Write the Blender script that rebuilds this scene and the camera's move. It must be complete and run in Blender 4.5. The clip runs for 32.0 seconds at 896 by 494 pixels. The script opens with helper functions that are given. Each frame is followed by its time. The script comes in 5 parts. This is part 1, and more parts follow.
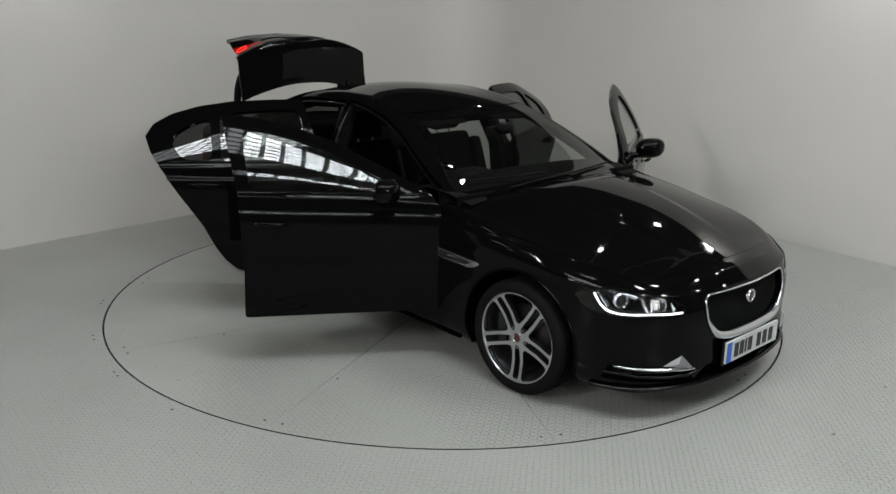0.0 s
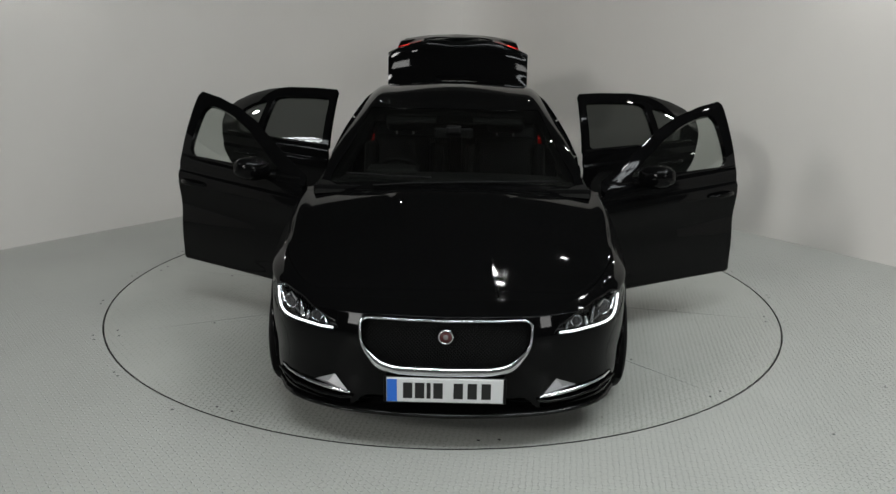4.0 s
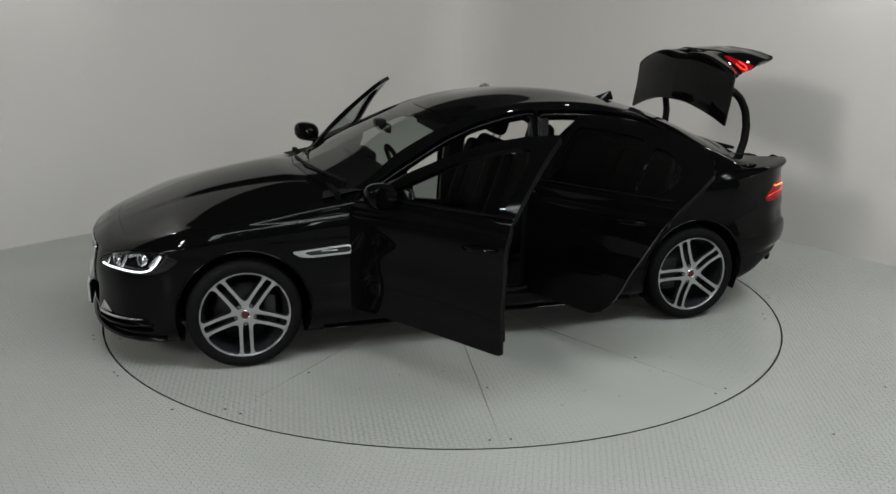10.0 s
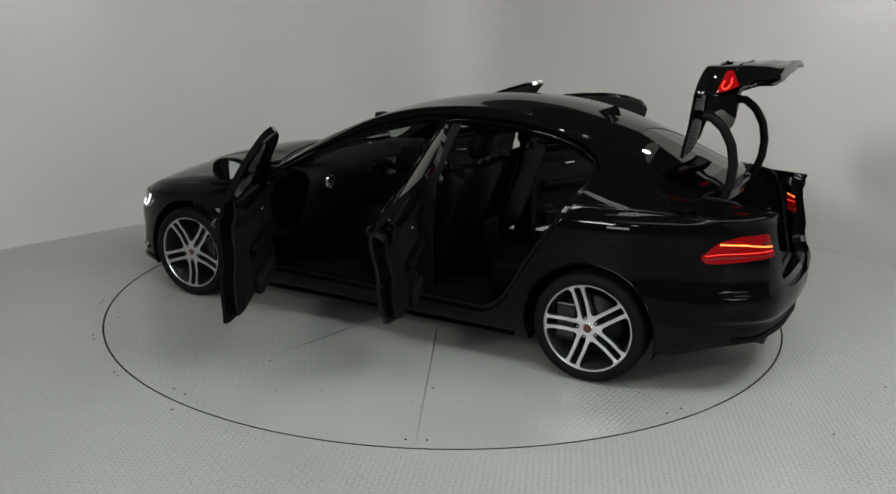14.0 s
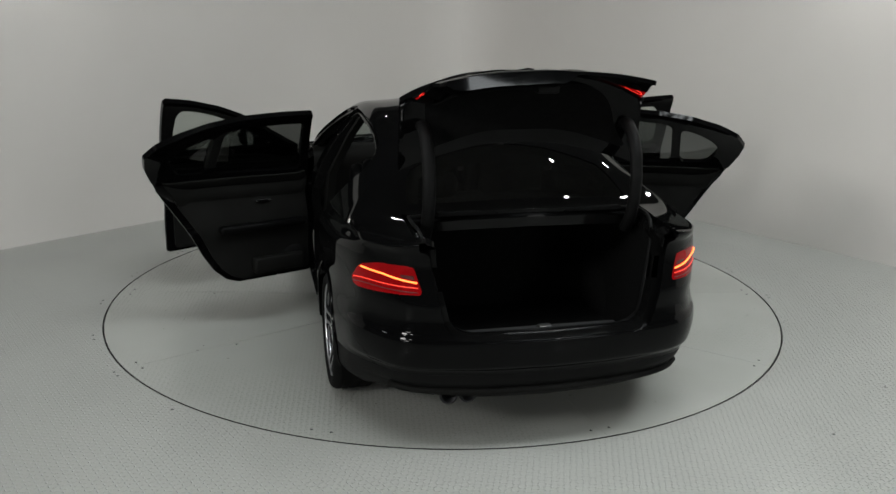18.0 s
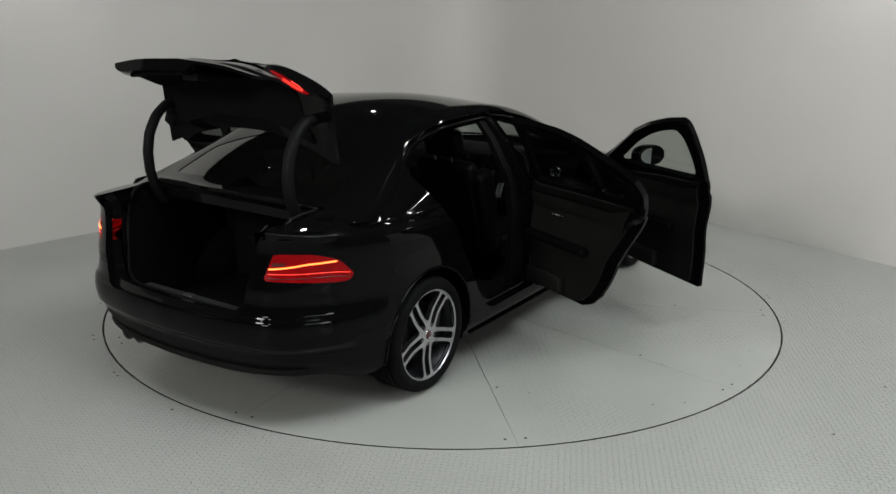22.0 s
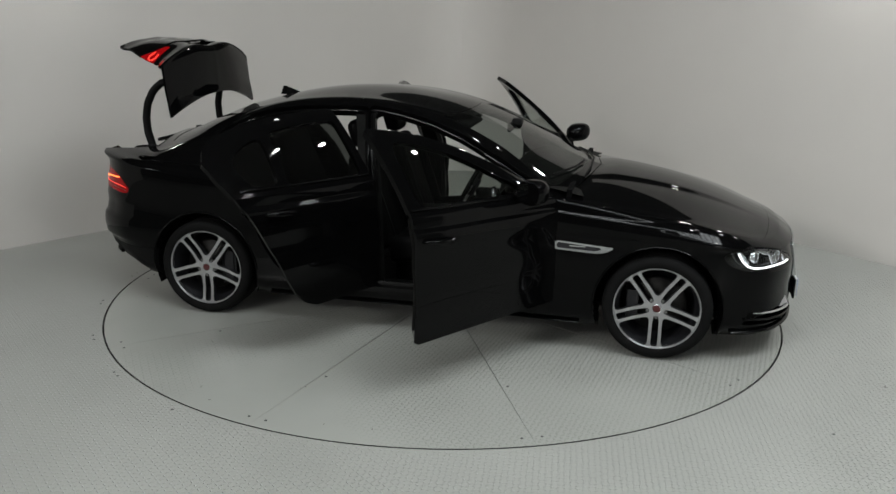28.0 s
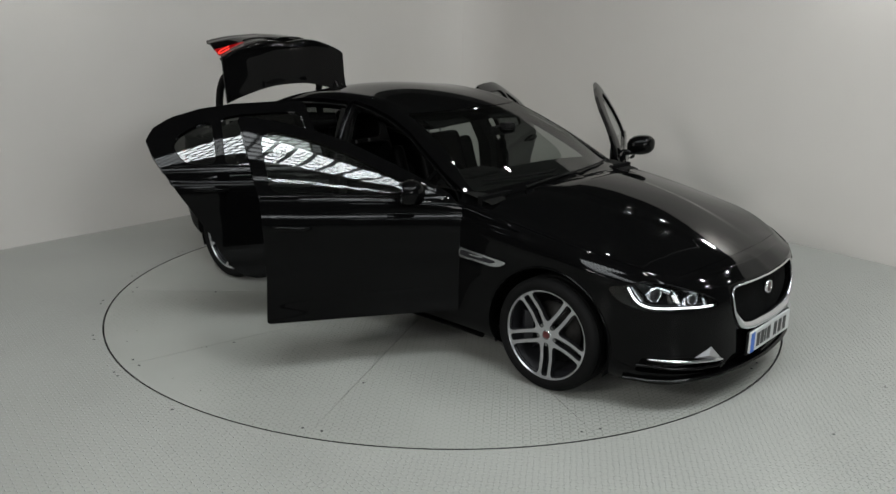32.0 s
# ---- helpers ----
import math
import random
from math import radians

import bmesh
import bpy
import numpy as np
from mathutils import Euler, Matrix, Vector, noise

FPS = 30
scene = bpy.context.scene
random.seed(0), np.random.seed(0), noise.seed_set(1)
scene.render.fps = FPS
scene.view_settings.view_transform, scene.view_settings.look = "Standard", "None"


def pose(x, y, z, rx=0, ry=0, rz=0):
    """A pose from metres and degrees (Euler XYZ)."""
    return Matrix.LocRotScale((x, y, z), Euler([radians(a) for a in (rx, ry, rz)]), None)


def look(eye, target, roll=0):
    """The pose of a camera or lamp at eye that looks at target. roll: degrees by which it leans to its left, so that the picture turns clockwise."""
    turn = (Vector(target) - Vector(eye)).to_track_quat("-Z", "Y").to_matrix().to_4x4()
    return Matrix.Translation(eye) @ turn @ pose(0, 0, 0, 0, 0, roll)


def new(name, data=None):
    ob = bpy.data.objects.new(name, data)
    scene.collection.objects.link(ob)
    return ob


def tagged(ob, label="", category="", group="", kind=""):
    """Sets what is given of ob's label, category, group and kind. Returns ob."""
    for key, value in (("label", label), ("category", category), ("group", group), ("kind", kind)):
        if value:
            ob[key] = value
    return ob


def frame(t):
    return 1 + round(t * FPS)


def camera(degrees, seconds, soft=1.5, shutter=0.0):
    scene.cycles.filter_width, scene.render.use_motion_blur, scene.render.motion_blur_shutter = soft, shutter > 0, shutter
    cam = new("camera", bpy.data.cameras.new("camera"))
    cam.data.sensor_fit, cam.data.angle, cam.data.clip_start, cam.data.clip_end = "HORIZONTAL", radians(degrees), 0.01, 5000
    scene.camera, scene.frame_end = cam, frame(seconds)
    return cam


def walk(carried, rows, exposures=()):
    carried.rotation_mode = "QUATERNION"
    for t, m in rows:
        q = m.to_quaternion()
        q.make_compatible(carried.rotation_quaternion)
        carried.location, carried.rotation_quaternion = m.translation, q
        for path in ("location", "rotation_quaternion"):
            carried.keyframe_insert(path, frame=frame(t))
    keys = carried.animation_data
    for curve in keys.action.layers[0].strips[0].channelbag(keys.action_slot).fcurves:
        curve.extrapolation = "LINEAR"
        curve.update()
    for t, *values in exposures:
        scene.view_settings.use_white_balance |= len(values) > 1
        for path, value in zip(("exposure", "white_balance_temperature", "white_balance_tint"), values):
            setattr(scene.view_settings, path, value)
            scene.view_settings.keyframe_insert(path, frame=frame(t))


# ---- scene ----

# ---- camera ----
cam = camera(54.66, 32.0, soft=1.5)
STAND = Matrix.Translation((0, -5.835, 1.972)) @ Matrix.Rotation(radians(-0.244), 4, "Z") @ Matrix.Rotation(radians(90 - 15.693), 4, "X") @ Matrix.Rotation(radians(0.974), 4, "Z")
walk(cam, [(0.0, STAND), (32.0, STAND)], exposures=[(0.0, 0.0, 6500, 10), (32.0, 0.0, 6500, 10)])

# turn of the turntable, degrees at seconds
TURN = [(0.0, -47.1), (0.25, -48.4), (0.5, -50.6), (1.0, -56.0)]
TURN += list(zip(range(2, 30), (-67.6, -79.4, -91.1, -102.95, -114.8, -126.45, -138.15, -149.8, -161.65, -173.3, -184.8, -196.45, -208.1, -220.0, -232.1, -244.2, -256.3, -268.3,
                               -280.15, -291.95, -303.75, -315.45, -327.05, -338.7, -350.4, -362.0, -373.6, -385.1)))
TURN += [(29.5, -390.75)]
TURN += [(30.0, -396.2), (30.25, -398.1), (30.5, -399.5), (30.75, -400.6), (31.0, -401.25), (31.5, -401.57), (32.0, -401.57)]
AXIS = Vector((-0.0394, -0.0556, 0.0))      # the turntable's axis in the car's space

# ---- world and lights ----
world = bpy.data.worlds.new("hall_air")
scene.world = world
world.use_nodes = True
world.node_tree.nodes["Background"].inputs[0].default_value = (0.55, 0.56, 0.58, 1)
world.node_tree.nodes["Background"].inputs[1].default_value = 0.05
SKY_POWER, LAMP_POWER = 16.0, 185.0      # glow of the roof lights and of the lamp panels
ROOF = 7.0
SKYLIGHTS = [("x", -2.4, 5.3, -5.0, -3.3), ("x", -1.0, 7.2, -6.9, -6.45), ("y", -3.6, -1.4, 4.1, 5.8), ("x", -11.2, -9.5, -3.7, -2.5)]
# lamps at (3.4, -1.2) and (4.9, -3.0) are added to brighten the right wall
LAMPS = [(1.3, 1.2, 0.08, 6.3), (2.7, 3.2, 0.07, 6.3), (-4.4, -2.6, 0.11, 6.3), (5.0, 5.7, 0.12, 6.3), (-1.6, 8.2, 0.06, 6.3), (2.0, 9.6, 0.06, 6.3), (3.4, -1.2, 0.11, 6.3), (4.9, -3.0, 0.12, 6.3),
         (3.9, -0.1, 0.11, 6.3), (5.6, 1.0, 0.11, 6.3), (7.2, 2.3, 0.11, 6.3), (-3.2, 1.1, 0.055, 2.72), (3.2, 1.1, 0.055, 2.72)]


def area(name, eye, target, sx, sy, watts, colour=(1, 1, 1)):
    data = bpy.data.lights.new(name, "AREA")
    data.shape, data.size, data.size_y, data.energy, data.color = "RECTANGLE", sx, sy, watts, colour
    ob = new(name, data)
    ob.matrix_world = look(eye, target)
    return ob


# High ones are added fill for the right wall; low pair follows wall shadows.
for spot, aim, size, watts, spread in (((-5.4, -7.2, 5.6), (1.8, 1.2, 1.0), 0.4, 20, 180), ((-4.0, -8.3, 4.6), (2.0, 1.2, 1.0), 0.4, 20, 180), ((-6.0, -8.0, 4.6), (3.4, 1.6, 1.5), 1.3, 66, 80),
                                      ((-4.3, -7.8, 1.95), (2.6, 1.2, 1.3), 1.0, 52, 180), ((4.5, -7.7, 1.95), (-2.6, 1.2, 1.3), 1.0, 42, 180)):
    area("unseen_flood", spot, aim, size, size, watts, (0.99, 0.99, 0.965)).data.spread = radians(spread)

# ---- materials ----


def material(name, colour, rough=0.5, metal=0.0, coat=0.0, vary=0.12, scale=6.0, bump=0.0, bump_scale=60.0, emit=None, power=0.0, spec=0.4):
    """A surface with its colour varied at two scales, and fine relief."""
    m = bpy.data.materials.new(name)
    m.use_nodes = True
    nt = m.node_tree
    b = nt.nodes["Principled BSDF"]
    b.inputs["Roughness"].default_value = rough
    b.inputs["Metallic"].default_value = metal
    b.inputs["Coat Weight"].default_value = coat
    b.inputs["Coat Roughness"].default_value = 0.02
    b.inputs["Specular IOR Level"].default_value = spec
    tc = nt.nodes.new("ShaderNodeTexCoord")
    n1 = nt.nodes.new("ShaderNodeTexNoise")
    n1.inputs["Scale"].default_value, n1.inputs["Detail"].default_value = scale, 6
    nt.links.new(tc.outputs["Object"], n1.inputs["Vector"])
    ramp = nt.nodes.new("ShaderNodeMapRange")
    ramp.inputs["From Min"].default_value, ramp.inputs["From Max"].default_value = 0.3, 0.7
    ramp.inputs["To Min"].default_value, ramp.inputs["To Max"].default_value = 1 - vary, 1 + vary
    nt.links.new(n1.outputs[0], ramp.inputs["Value"])
    mul = nt.nodes.new("ShaderNodeVectorMath")
    mul.operation = "SCALE"
    mul.inputs[0].default_value = colour
    nt.links.new(ramp.outputs[0], mul.inputs["Scale"])
    nt.links.new(mul.outputs[0], b.inputs["Base Color"])
    if bump:
        n2 = nt.nodes.new("ShaderNodeTexNoise")
        n2.inputs["Scale"].default_value, n2.inputs["Detail"].default_value = bump_scale, 3
        nt.links.new(tc.outputs["Object"], n2.inputs["Vector"])
        bn = nt.nodes.new("ShaderNodeBump")
        bn.inputs["Strength"].default_value, bn.inputs["Distance"].default_value = bump, 0.002
        nt.links.new(n2.outputs[0], bn.inputs["Height"])
        nt.links.new(bn.outputs[0], b.inputs["Normal"])
    if emit:
        b.inputs["Emission Color"].default_value = (*emit, 1)
        b.inputs["Emission Strength"].default_value = power
    return m


def glass_material(name, tint, base=0.055):
    m = bpy.data.materials.new(name)
    m.use_nodes = True
    nt = m.node_tree
    nt.nodes.clear()
    out = nt.nodes.new("ShaderNodeOutputMaterial")
    tr, gl = nt.nodes.new("ShaderNodeBsdfTransparent"), nt.nodes.new("ShaderNodeBsdfGlossy")
    tr.inputs[0].default_value = (*tint, 1)
    gl.inputs["Roughness"].default_value = 0.01
    # gloss grows towards grazing sight, alike from both faces
    lw, mx = nt.nodes.new("ShaderNodeLayerWeight"), nt.nodes.new("ShaderNodeMixShader")
    lw.inputs[0].default_value = 0.5
    up, fr = nt.nodes.new("ShaderNodeMath"), nt.nodes.new("ShaderNodeMath")
    up.operation, up.inputs[1].default_value = "POWER", 5.0
    fr.operation, fr.inputs[1].default_value, fr.inputs[2].default_value = "MULTIPLY_ADD", 0.9, base
    nt.links.new(lw.outputs["Facing"], up.inputs[0])
    nt.links.new(up.outputs[0], fr.inputs[0])
    nt.links.new(fr.outputs[0], mx.inputs[0])
    nt.links.new(tr.outputs[0], mx.inputs[1])
    nt.links.new(gl.outputs[0], mx.inputs[2])
    nt.links.new(mx.outputs[0], out.inputs[0])
    return m


PAINT = material("black_paint", (0.0018, 0.0018, 0.0019), rough=0.04, vary=0.05, spec=0.125)
GLOSS = material("gloss_black", (0.003, 0.003, 0.003), rough=0.12, vary=0.1, spec=0.15)
PLASTIC = material("black_plastic", (0.005, 0.005, 0.005), rough=0.5, vary=0.15, bump=0.2, bump_scale=400, spec=0.08)
TRIM = material("dark_trim", (0.007, 0.007, 0.0065), rough=0.6, vary=0.15, bump=0.3, bump_scale=300, spec=0.06)
LEATHER = material("black_leather", (0.002, 0.002, 0.002), rough=0.45, vary=0.2, bump=0.4, bump_scale=180, spec=0.045)
CARPET = material("black_carpet", (0.004, 0.004, 0.004), rough=0.95, vary=0.3, scale=40, bump=0.8, bump_scale=500, spec=0.05)
RUBBER = material("tyre_rubber", (0.005, 0.005, 0.005), rough=0.75, vary=0.25, bump=0.3, bump_scale=120, spec=0.08)
ALLOY = material("machined_alloy", (0.46, 0.46, 0.47), rough=0.30, metal=0.85, vary=0.06, scale=20)
GUNMETAL = material("dark_alloy", (0.016, 0.016, 0.018), rough=0.4, metal=0.3, vary=0.1)
CHROME = material("satin_chrome", (0.68, 0.69, 0.71), rough=0.16, metal=1.0, vary=0.05)
STEEL = material("dull_steel", (0.25, 0.25, 0.25), rough=0.4, metal=1.0, vary=0.2, scale=25)
WINDOW = glass_material("clear_tint_glass", (0.56, 0.60, 0.57), 0.08)
WINDSCREEN = glass_material("windscreen_glass", (0.42, 0.46, 0.44), 0.07)
PRIVACY = glass_material("rear_tint_glass", (0.13, 0.14, 0.135), 0.08)
LENS = glass_material("lamp_lens", (0.92, 0.93, 0.94))
RED = material("red_lens", (0.12, 0.002, 0.003), rough=0.12, vary=0.3, scale=14, spec=0.12, emit=(1.0, 0.006, 0.010), power=0.10)
GLOW_RED = material("tail_light_glow", (0.6, 0.05, 0.02), rough=0.3, emit=(1.0, 0.20, 0.04), power=3.2)
RED_LID = material("lid_red_lens", (0.06, 0.001, 0.002), rough=0.12, vary=0.3, scale=14, spec=0.12, emit=(1.0, 0.006, 0.010), power=0.22)
GLOW_LID = material("lid_light_glow", (0.4, 0.01, 0.01), rough=0.3, emit=(1.0, 0.05, 0.03), power=1.3)
GLOW_WHITE = material("daylight_strip", (0.8, 0.8, 0.8), rough=0.3, emit=(0.95, 0.98, 1.0), power=2.2)
PLATE_WHITE = material("plate_white", (0.55, 0.56, 0.56), rough=0.35, vary=0.03)
PLATE_BLUE = material("plate_blue", (0.02, 0.12, 0.5), rough=0.35, vary=0.05)
INK = material("plate_ink", (0.01, 0.01, 0.01), rough=0.4, vary=0.05)
BADGE_RED = material("badge_red", (0.07, 0.016, 0.016), rough=0.3, vary=0.2, scale=200)
CALIPER = material("brake_disc", (0.03, 0.029, 0.028), rough=0.5, metal=1.0, vary=0.2, scale=30)
PANE = material("roof_light_pane", (0.8, 0.8, 0.8), rough=0.4, vary=0.03, emit=(0.93, 0.99, 1.01), power=SKY_POWER)
LAMP_FACE = material("lamp_panel", (0.8, 0.8, 0.8), rough=0.4, vary=0.03, emit=(0.97, 0.985, 0.96), power=LAMP_POWER)

# ---- mesh helpers ----


def mesh_object(name, verts, faces, mat, parent=None, label="", normals=None, smooth=True):
    me = bpy.data.meshes.new(name)
    me.from_pydata([tuple(map(float, v)) for v in verts], [], [tuple(map(int, f)) for f in faces])
    if smooth:
        me.polygons.foreach_set("use_smooth", [True] * len(me.polygons))
    if normals is not None:
        me.normals_split_custom_set_from_vertices([tuple(map(float, n)) for n in normals])
    for m in (mat if isinstance(mat, (list, tuple)) else [mat]):
        me.materials.append(m)
    me.update()
    ob = new(name, me)
    ob.parent = parent
    if label:
        ob["label"] = label
    return ob


def part(name, bm, mat, parent=None, label="", smooth=False):
    me = bpy.data.meshes.new(name)
    bmesh.ops.recalc_face_normals(bm, faces=bm.faces)
    bm.to_mesh(me)
    bm.free()
    if smooth:
        me.polygons.foreach_set("use_smooth", [True] * len(me.polygons))
        me.set_sharp_from_angle(angle=radians(38))
    me.materials.append(mat)
    ob = new(name, me)
    ob.parent = parent
    if label:
        ob["label"] = label
    return ob


def box(bm, x0, x1, y0, y1, z0, z1, m=None, bevel=0.0, seg=2):
    r = bmesh.ops.create_cube(bm, size=1)
    vs = r["verts"]
    for v in vs:
        v.co = Vector(((x0 + x1) / 2 + v.co.x * (x1 - x0), (y0 + y1) / 2 + v.co.y * (y1 - y0), (z0 + z1) / 2 + v.co.z * (z1 - z0)))
    if bevel:
        es = list({e for v in vs for e in v.link_edges})
        g = bmesh.ops.bevel(bm, geom=es, offset=bevel, segments=seg, affect="EDGES", profile=0.5)
        vs = list({v for f in g["faces"] for v in f.verts} | {v for v in vs if v.is_valid})
    if m is not None:
        bmesh.ops.transform(bm, matrix=m, verts=vs)
    return vs


def cylinder(bm, r, depth, m=None, seg=24, r2=None):
    g = bmesh.ops.create_cone(bm, cap_ends=True, segments=seg, radius1=r, radius2=r if r2 is None else r2, depth=depth)
    if m is not None:
        bmesh.ops.transform(bm, matrix=m, verts=g["verts"])
    return g["verts"]


def lathe(profile, seg=48):
    """A surface turned round the y axis from (radius, y) pairs."""
    verts, faces, n = [], [], len(profile)
    for i in range(seg):
        a = 2 * math.pi * i / seg
        for r, y in profile:
            verts.append((r * math.cos(a), y, r * math.sin(a)))
    for i in range(seg):
        j = (i + 1) % seg
        for k in range(n - 1):
            faces.append((i * n + k, i * n + k + 1, j * n + k + 1, j * n + k))
    return verts, faces


def sweep(points, radius, seg=10, flat=1.0):
    """A tube along points, with its ends closed."""
    pts = [Vector(p) for p in points]
    verts, faces = [], []
    up, last = Vector((0, 0, 1)), None
    for i, p in enumerate(pts):
        d = (pts[min(i + 1, len(pts) - 1)] - pts[max(i - 1, 0)]).normalized()
        a = d.cross(up)
        a = a.normalized() if a.length > 0.05 else (last if last is not None else Vector((1, 0, 0)))
        if last is not None and a.dot(last) < 0:
            a = -a
        last = a
        b = a.cross(d)
        r = radius[i] if isinstance(radius, (list, tuple)) else radius
        for k in range(seg):
            w = 2 * math.pi * k / seg
            verts.append(p + a * (r * math.cos(w)) + b * (r * flat * math.sin(w)))
    for i in range(len(pts) - 1):
        for k in range(seg):
            j = (k + 1) % seg
            faces.append((i * seg + k, i * seg + j, (i + 1) * seg + j, (i + 1) * seg + k))
    faces.append(tuple(range(seg))[::-1])
    faces.append(tuple((len(pts) - 1) * seg + k for k in range(seg)))
    return verts, faces


# ---- the room ----


def floor_paint(name, least, relief, rough, spec, dull=0.03):
    """Pale grey deck paint over steel tread plate."""
    m = material(name, (0.325, 0.328, 0.306), rough=rough, vary=0.06, scale=0.9, spec=spec)
    nt = m.node_tree
    b = nt.nodes["Principled BSDF"]
    tc = nt.nodes.new("ShaderNodeTexCoord")

    def math_node(op, *args):
        n = nt.nodes.new("ShaderNodeMath")
        n.operation = op
        for i, v in enumerate(args):
            if isinstance(v, (int, float)):
                n.inputs[i].default_value = v
            else:
                nt.links.new(v, n.inputs[i])
        return n.outputs[0]

    # a checker of raised dashes, every other one turned a quarter
    mp = nt.nodes.new("ShaderNodeMapping")
    mp.inputs["Rotation"].default_value = (0, 0, radians(8))
    mp.inputs["Scale"].default_value = (1 / TREAD, 1 / TREAD, 1)
    nt.links.new(tc.outputs["Object"], mp.inputs["Vector"])
    xyz = nt.nodes.new("ShaderNodeSeparateXYZ")
    nt.links.new(mp.outputs[0], xyz.inputs[0])
    cx, cy = math_node("FLOOR", xyz.outputs[0]), math_node("FLOOR", xyz.outputs[1])
    fx, fy = math_node("SUBTRACT", math_node("SUBTRACT", xyz.outputs[0], cx), 0.5), math_node("SUBTRACT", math_node("SUBTRACT", xyz.outputs[1], cy), 0.5)
    odd = math_node("FLOORED_MODULO", math_node("ADD", cx, cy), 2.0)
    side = math_node("SUBTRACT", math_node("MULTIPLY", odd, 2.0), 1.0)
    fy = math_node("MULTIPLY", fy, side)
    along, across = math_node("ADD", fx, fy), math_node("SUBTRACT", fx, fy)
    lens = math_node("SUBTRACT", math_node("SUBTRACT", 1.0, math_node("POWER", math_node("DIVIDE", math_node("ABSOLUTE", along), 0.60), 2.0)), math_node("DIVIDE", math_node("ABSOLUTE", across), 0.19))
    mx = nt.nodes.new("ShaderNodeMapRange")
    mx.interpolation_type = "SMOOTHSTEP"
    mx.inputs["From Min"].default_value, mx.inputs["From Max"].default_value = -0.12, 0.40
    nt.links.new(lens, mx.inputs["Value"])
    # worn patches where the tread still stands out of the paint
    patch = nt.nodes.new("ShaderNodeTexNoise")
    patch.inputs["Scale"].default_value, patch.inputs["Detail"].default_value = 0.55, 1.5
    nt.links.new(tc.outputs["Object"], patch.inputs["Vector"])
    rg = nt.nodes.new("ShaderNodeMapRange")
    rg.inputs["From Min"].default_value, rg.inputs["From Max"].default_value = 0.42, 0.62
    rg.inputs["To Min"].default_value, rg.inputs["To Max"].default_value = least, 1.0
    plain = nt.nodes.new("ShaderNodeSeparateXYZ")      # tread and painted rims strengthen towards +x, imitating the sheen on that side
    nt.links.new(tc.outputs["Object"], plain.inputs[0])
    nt.links.new(math_node("ADD", patch.outputs[0], math_node("MULTIPLY", plain.outputs[0], 0.04)), rg.inputs["Value"])
    bn = nt.nodes.new("ShaderNodeBump")
    bn.inputs["Distance"].default_value = 0.014
    proud = math_node("MAXIMUM", rg.outputs[0], relief)
    nt.links.new(proud, bn.inputs["Strength"])
    nt.links.new(mx.outputs[0], bn.inputs["Height"])
    nt.links.new(bn.outputs[0], b.inputs["Normal"])
    # a darker rim coloured round each dash, standing in for its shadow edge
    rim = nt.nodes.new("ShaderNodeMapRange")
    rim.inputs["From Min"].default_value, rim.inputs["From Max"].default_value = 0.0, 0.30
    rim.inputs["To Min"].default_value, rim.inputs["To Max"].default_value = 0.60, 0.0
    nt.links.new(math_node("ABSOLUTE", math_node("ADD", lens, 0.02)), rim.inputs["Value"])
    rim_shade = math_node("SUBTRACT", 1.0, math_node("MULTIPLY", rim.outputs[0], rg.outputs[0]))
    tone = nt.nodes.new("ShaderNodeVectorMath")
    tone.operation = "SCALE"
    nt.links.new(b.inputs["Base Color"].links[0].from_socket, tone.inputs[0])
    nt.links.new(rim_shade, tone.inputs["Scale"])
    nt.links.new(tone.outputs[0], b.inputs["Base Color"])
    # the dashes are rubbed smooth, the paint between them is dull
    nt.links.new(math_node("ADD", math_node("MULTIPLY", math_node("MULTIPLY", mx.outputs[0], proud), spec), dull), b.inputs["Specular IOR Level"])
    return m


TREAD = 0.027      # pitch of the tread plate
WALL, FLOOR, DISC = material("wall_plaster", (0.585, 0.56, 0.53), rough=0.62, vary=0.025, scale=0.8, bump=0.08, bump_scale=30), floor_paint("floor_paint", 0.25, 0.8, 0.28, 0.22), floor_paint("turntable_paint", 0.02, 0.0, 0.25, 0.45, 0.42)
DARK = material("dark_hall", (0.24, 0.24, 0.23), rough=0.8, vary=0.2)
GROOVE = material("dark_groove", (0.012, 0.012, 0.012), rough=0.8)
RADIUS, ROOM_TOP = 2.2477, 2.7


